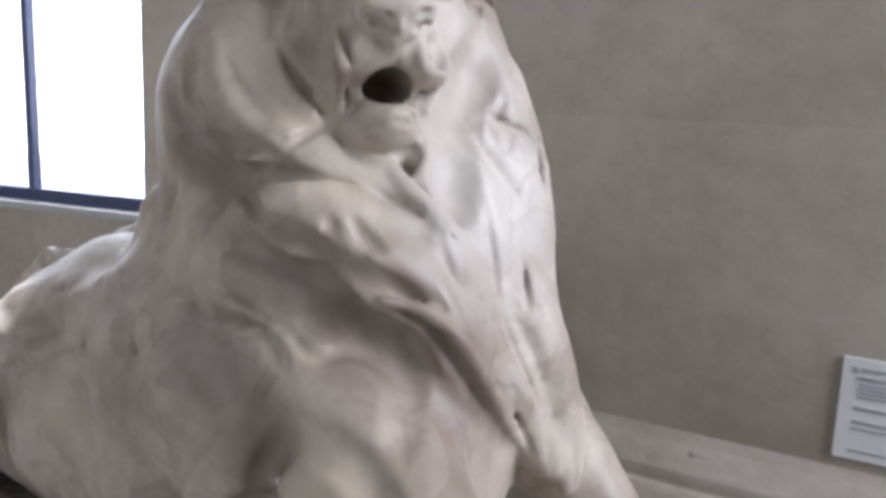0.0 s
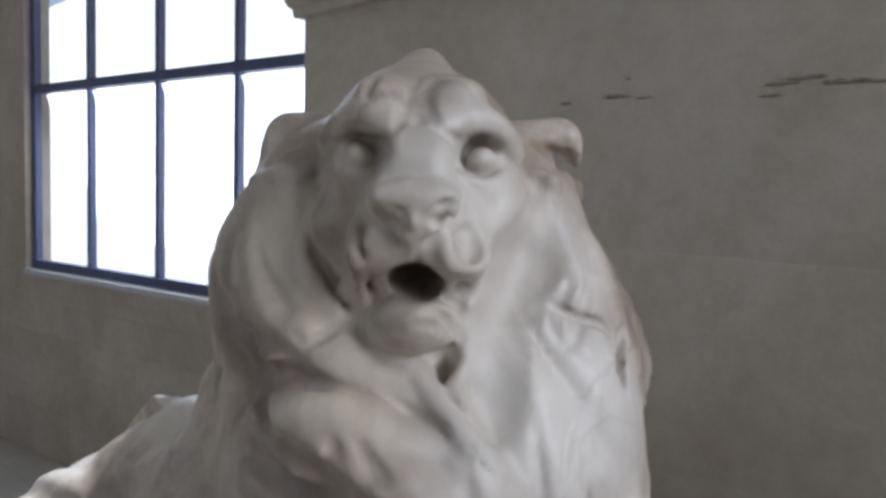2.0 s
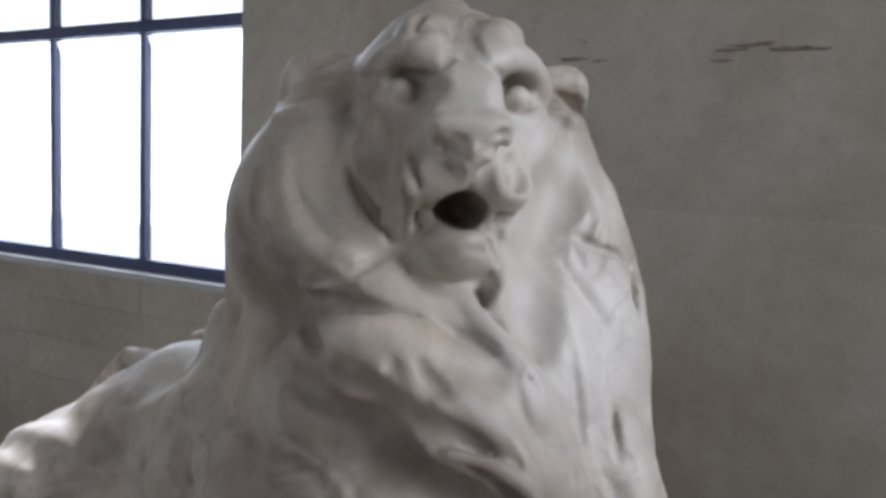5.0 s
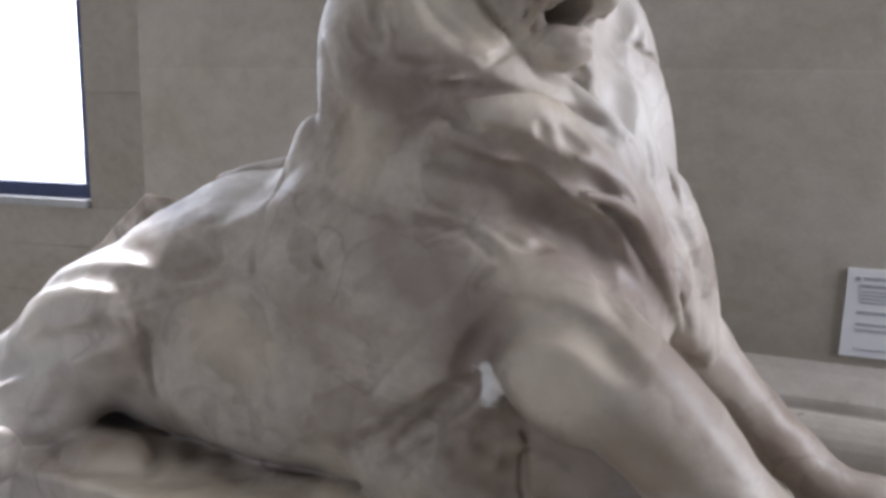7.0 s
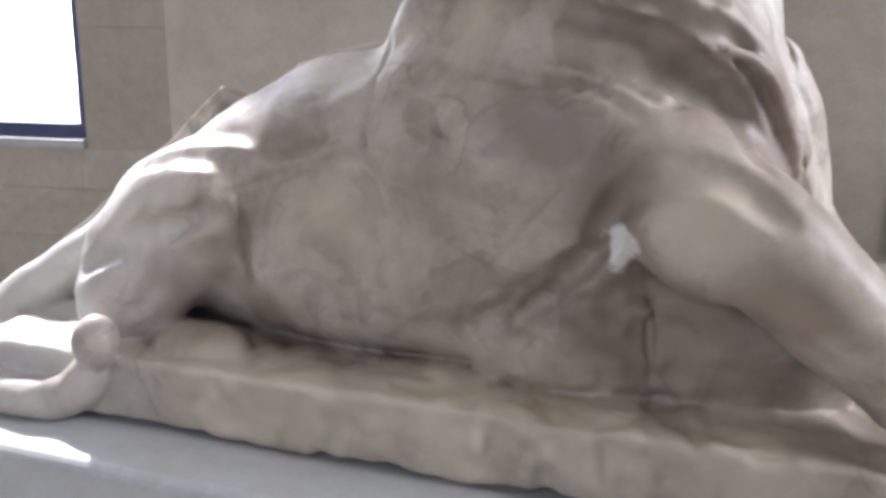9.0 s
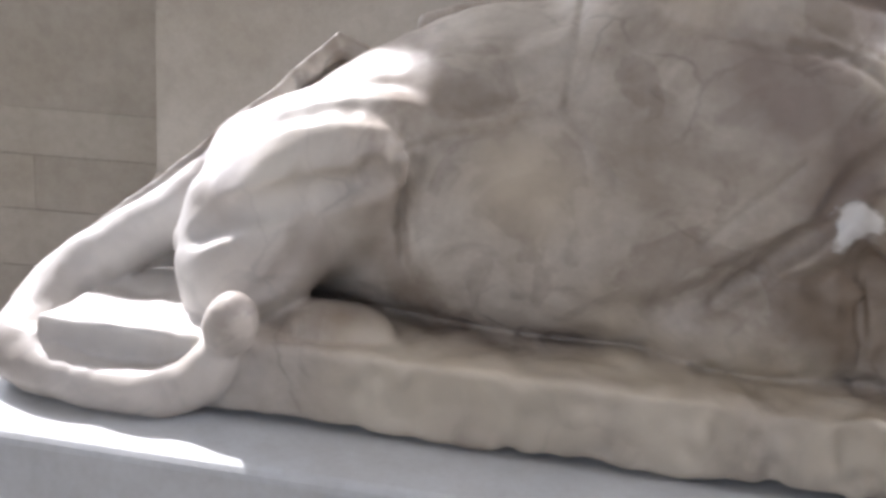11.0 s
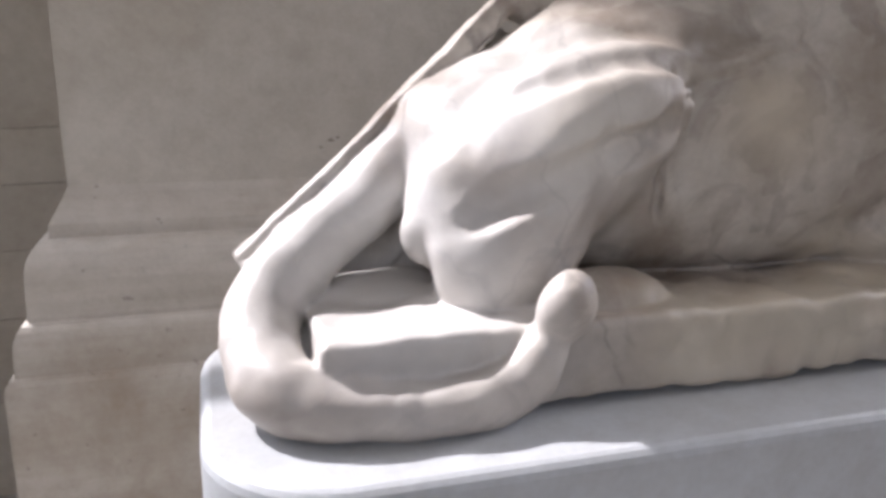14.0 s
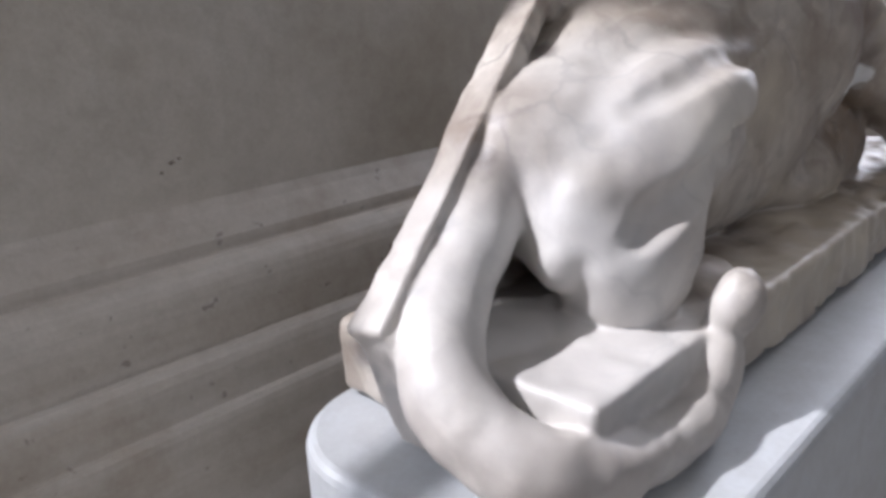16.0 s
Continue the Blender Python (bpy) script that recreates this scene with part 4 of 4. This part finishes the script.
    limb(mane, [(-0.33, -0.20, -0.30, 0.012), (-0.27, -0.09, -0.325, 0.012), (-0.20, 0.0, -0.30, 0.006), (-0.14, 0.05, -0.285, 0.002)], 0.05, H, cut=True)
    limb(mane, [(-0.93, 1.0, 1.28, 0.12), (-0.90, 1.0, 1.48, 0.135), (-0.885, 1.0, 1.62, 0.14), (-0.85, 1.02, 1.75, 0.11)], 0.03)
    ell(mane, (-1.05, 0.95, 1.42), (0.04, 0.06, 0.075), 0.015, tilt=(0, 15, 0))
    # locks: grooves that follow the fall of the hair
    X, Y, Z = np.meshgrid(*AX, indexing="ij", sparse=True)
    u = (X - HEAD_O[0]) * HEAD_R[0] + (Y - HEAD_O[1]) * HEAD_R[1]
    v = (X - HEAD_O[0]) * HEAD_F[0] + (Y - HEAD_O[1]) * HEAD_F[1]
    w = Z - HEAD_O[2]
    turn = np.arctan2(u, v + 0.16)
    c1, c2, c3 = cloud(0.16, 1), cloud(0.07, 2), cloud(0.03, 3)
    lean = 4 + 26 / (1 + np.exp((turn - 0.25) * 7))
    broad = (1 - np.abs(np.sin(turn * 9 + w * lean * 0.7 + c1 * 2.2))) ** 2
    wave = (1 - np.abs(np.sin(turn * 17 + w * lean + c1 * 1.8 + c2 * 0.4))) ** 2.2
    fine = (1 - np.abs(np.sin(turn * 37 + w * lean * 1.8 + c1 * 5 + c2 * 1.5))) ** 2
    low = np.clip((-0.02 - w) / 0.12, 0, 1) * (1 - 0.85 * np.clip((-0.36 - w) / 0.06, 0, 1) * np.clip((0.1 - turn) / 0.3, 0, 1))
    low = low * (0.20 + 0.80 / (1 + np.exp((0.3 - turn) * 8)))
    mane = mane + low * (0.004 * broad + 0.004 * wave * np.clip(0.6 + 1.1 * c1, 0.0, 1.5) + 0.003 * fine * np.clip(0.5 + c2, 0, 1.2) - 0.003) + 0.003 * c2
    mane = mane.astype(np.float32)
    # head
    hp = lambda *p: place(p, H)
    ell(face, (0, -0.11, 0.01), (0.13, 0.13, 0.11), 0.03, H)
    ell(face, (0, -0.055, 0.055), (0.085, 0.07, 0.055), 0.03, H)
    ell(face, (0, 0.012, -0.085), (0.08, 0.092, 0.078), 0.02, H, (-8, 0, 0))
    ell(face, (0, -0.02, -0.13), (0.088, 0.08, 0.07), 0.025, H)
    for s in (-1, 1):
        ell(face, (s * 0.088, -0.035, -0.085), (0.05, 0.07, 0.085), 0.03, H)
        ell(face, (s * 0.046, 0.002, 0.064), (0.038, 0.040, 0.032), 0.012, H, (0, s * -12, 0))
        limb(face, [(s * 0.03, 0.032, 0.034, 0.010), (s * 0.06, 0.026, 0.044, 0.012), (s * 0.092, 0.004, 0.038, 0.012), (s * 0.118, -0.03, 0.008, 0.012)], 0.016, H)
        ell(face, (s * 0.042, 0.052, -0.110), (0.052, 0.05, 0.036), 0.02, H, (0, s * 26, 0))
        limb(face, [(s * 0.06, 0.055, -0.118, 0.024), (s * 0.078, 0.035, -0.15, 0.02), (s * 0.08, 0.01, -0.195, 0.018)], 0.012, H)
    beam(face, hp(0, 0.0, 0.045), hp(0, 0.098, -0.034), HEAD_R, 0.088, 0.07, 0.03, 0.022)
    beam(face, hp(0, 0.075, -0.036), hp(0, 0.126, -0.062), HEAD_R, 0.10, 0.034, 0.015, 0.025)
    limb(face, [(-0.03, 0.112, -0.062, 0.014), (0, 0.122, -0.078, 0.014), (0.03, 0.112, -0.062, 0.014)], 0.008, H)
    limb(face, [(0, 0.118, -0.08, 0.012), (0, 0.1, -0.11, 0.006)], 0.01, H)
    ell(face, (0, 0.036, -0.202), (0.058, 0.055, 0.036), 0.012, H)
    ell(face, (0, 0.058, -0.186), (0.046, 0.034, 0.022), 0.015, H)
    for s in (-1, 1):
        ell(face, (s * 0.080, 0.024, 0.000), (0.029, 0.054, 0.027), 0.005, H, (0, s * -8, s * -15), cut=True)
        ell(face, (s * 0.080, -0.011, -0.004), (0.023, 0.024, 0.020), 0.002, H)
        limb(face, [(s * 0.05, 0.028, -0.026, 0.005), (s * 0.08, 0.02, -0.034, 0.007), (s * 0.108, -0.004, -0.02, 0.006)], 0.008, H)
        ell(face, (s * 0.03, 0.124, -0.072), (0.013, 0.016, 0.007), 0.004, H, cut=True)
        limb(face, [(s * 0.062, 0.085, -0.078, 0.003), (s * 0.066, 0.075, -0.095, 0.004), (s * 0.06, 0.085, -0.118, 0.003)], 0.02, H, cut=True)
    limb(face, [(0, 0.134, -0.1, 0.004), (0, 0.13, -0.135, 0.006)], 0.006, H, cut=True)
    limb(face, [(0, 0.01, 0.11, 0.009), (0, 0.04, 0.07, 0.009), (0, 0.055, 0.035, 0.006)], 0.012, H, cut=True)
    solid = blend(blend(body, mane, 0.02), face, 0.012)
    for s in (-1, 1):
        limb(solid, [(s * 0.11, -0.18, 0.03, 0.026), (s * 0.17, -0.185, 0.04, 0.024), (s * 0.208, -0.19, 0.04, 0.018), (s * 0.218, -0.185, 0.005, 0.015), (s * 0.222, -0.17, -0.045, 0.014)], 0.01, H)
        if s > 0:
            ell(solid, (s * 0.170, -0.122, 0.0), (0.034, 0.026, 0.022), 0.018, H, (0, s * 25, 0), cut=True)
        ell(solid, (s * 0.057, 0.07, -0.158), (0.006, 0.05, 0.009), 0.004, H, cut=True)
    ell(solid, (0, 0.05, -0.148), (0.031, 0.12, 0.024), 0.005, H, cut=True)
    # hollow under the jaw, mane's undercut over the shoulder
    limb(solid, [(0.035, 0.085, -0.24, 0.006), (0.045, 0.10, -0.28, 0.009), (0.055, 0.115, -0.33, 0.006)], 0.015, H, cut=True)
    carve(solid)
    # joints between the stones
    for a, b in (((-1.08, 1.40), (-1.09, 1.22)), ((-1.09, 1.22), (-1.16, 1.19)), ((-1.16, 1.19), (-1.34, 1.13)), ((-1.09, 1.22), (-1.0, 1.12)), ((-0.86, 1.03), (-0.74, 1.17)), ((-1.34, 1.17), (-1.33, 0.95))):
        px, pz = X - a[0], Z - a[1]
        dx, dz = b[0] - a[0], b[1] - a[1]
        h = np.clip((px * dx + pz * dz) / (dx * dx + dz * dz), 0, 1)
        gap = np.sqrt((px - h * dx) ** 2 + (pz - h * dz) ** 2)
        solid = solid + np.where((Y < 0.97), 0.006 * np.clip(1 - gap / 0.011, 0, 1), 0)
    rough = np.clip((0.86 - Z) / 0.05, 0, 1) * 0.8 + 1.6 * np.clip(1 - np.abs(X + 0.62) / 0.25, 0, 1) * np.clip((1.02 - Z) / 0.05, 0, 1) * np.clip((0.88 - Y) / 0.03, 0, 1) + np.clip((Y - 1.03) / 0.03, 0, 1) * np.clip((-1.45 - X) / 0.05, 0, 1)
    solid = solid + 0.0042 * c2 + 0.0018 * c3 + 0.0045 * c1 + rough * (0.0045 * c3 + 0.003 * c2) * np.clip((X + 1.6) / 0.2, 0.2, 1)
    return solid.astype(np.float32)


def skin(field):
    """The surface of the solid as quads, one vertex in every cell that it crosses."""
    n = [s - 1 for s in field.shape]
    inside = field < 0
    corner = lambda a, i, j, k: a[i:i + n[0], j:j + n[1], k:k + n[2]]
    total = np.zeros(n, np.int8)
    for i in (0, 1):
        for j in (0, 1):
            for k in (0, 1):
                total += corner(inside, i, j, k)
    cells = np.argwhere((total > 0) & (total < 8))
    index = np.full(n, -1, np.int32)
    index[tuple(cells.T)] = np.arange(len(cells))
    pos, cnt = np.zeros((len(cells), 3)), np.zeros(len(cells))
    for axis in range(3):
        for p in (0, 1):
            for q in (0, 1):
                o = np.zeros(3, int)
                o[(axis + 1) % 3], o[(axis + 2) % 3] = p, q
                e = o.copy()
                e[axis] = 1
                fa, fb = field[tuple((cells + o).T)], field[tuple((cells + e).T)]
                m = (fa < 0) != (fb < 0)
                f = np.where(m, fa / np.where(fa == fb, 1, fa - fb), 0)
                pt = cells + o
                pt = pt.astype(float)
                pt[:, axis] += f
                pos[m] += pt[m]
                cnt[m] += 1
    verts = LO + STEP * pos / cnt[:, None]
    quads = []
    for axis in range(3):
        a = [slice(1, n[i]) for i in range(3)]
        a[axis] = slice(0, n[axis])
        b = list(a)
        b[axis] = slice(1, n[axis] + 1)
        s0, s1 = inside[tuple(a)], inside[tuple(b)]
        e = np.argwhere(s0 != s1)
        flip = s0[tuple(e.T)]
        start = np.array([1, 1, 1])
        start[axis] = 0
        e = e + start
        d1, d2 = np.zeros(3, int), np.zeros(3, int)
        d1[(axis + 1) % 3], d2[(axis + 2) % 3] = 1, 1
        q = np.stack([index[tuple((e - s).T)] for s in (d1 * 0, d1, d1 + d2, d2)], 1)
        q = np.where(flip[:, None], q, q[:, ::-1])
        quads.append(q[(q >= 0).all(1)])
    return verts, np.concatenate(quads)


def lion():
    verts, quads = skin(lion_solid())
    me = bpy.data.meshes.new("lion_statue")
    me.vertices.add(len(verts))
    me.vertices.foreach_set("co", verts.astype(np.float32).ravel())
    me.loops.add(len(quads) * 4)
    me.loops.foreach_set("vertex_index", quads.astype(np.int32).ravel())
    me.polygons.add(len(quads))
    me.polygons.foreach_set("loop_start", np.arange(0, len(quads) * 4, 4, dtype=np.int32))
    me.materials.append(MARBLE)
    me.update(calc_edges=True)
    me.validate()
    me.shade_smooth()
    ob = new("lion_statue", me)
    return tagged(ob, "weathered white marble reclining lion with curled tail on its block", "statue")


lion()
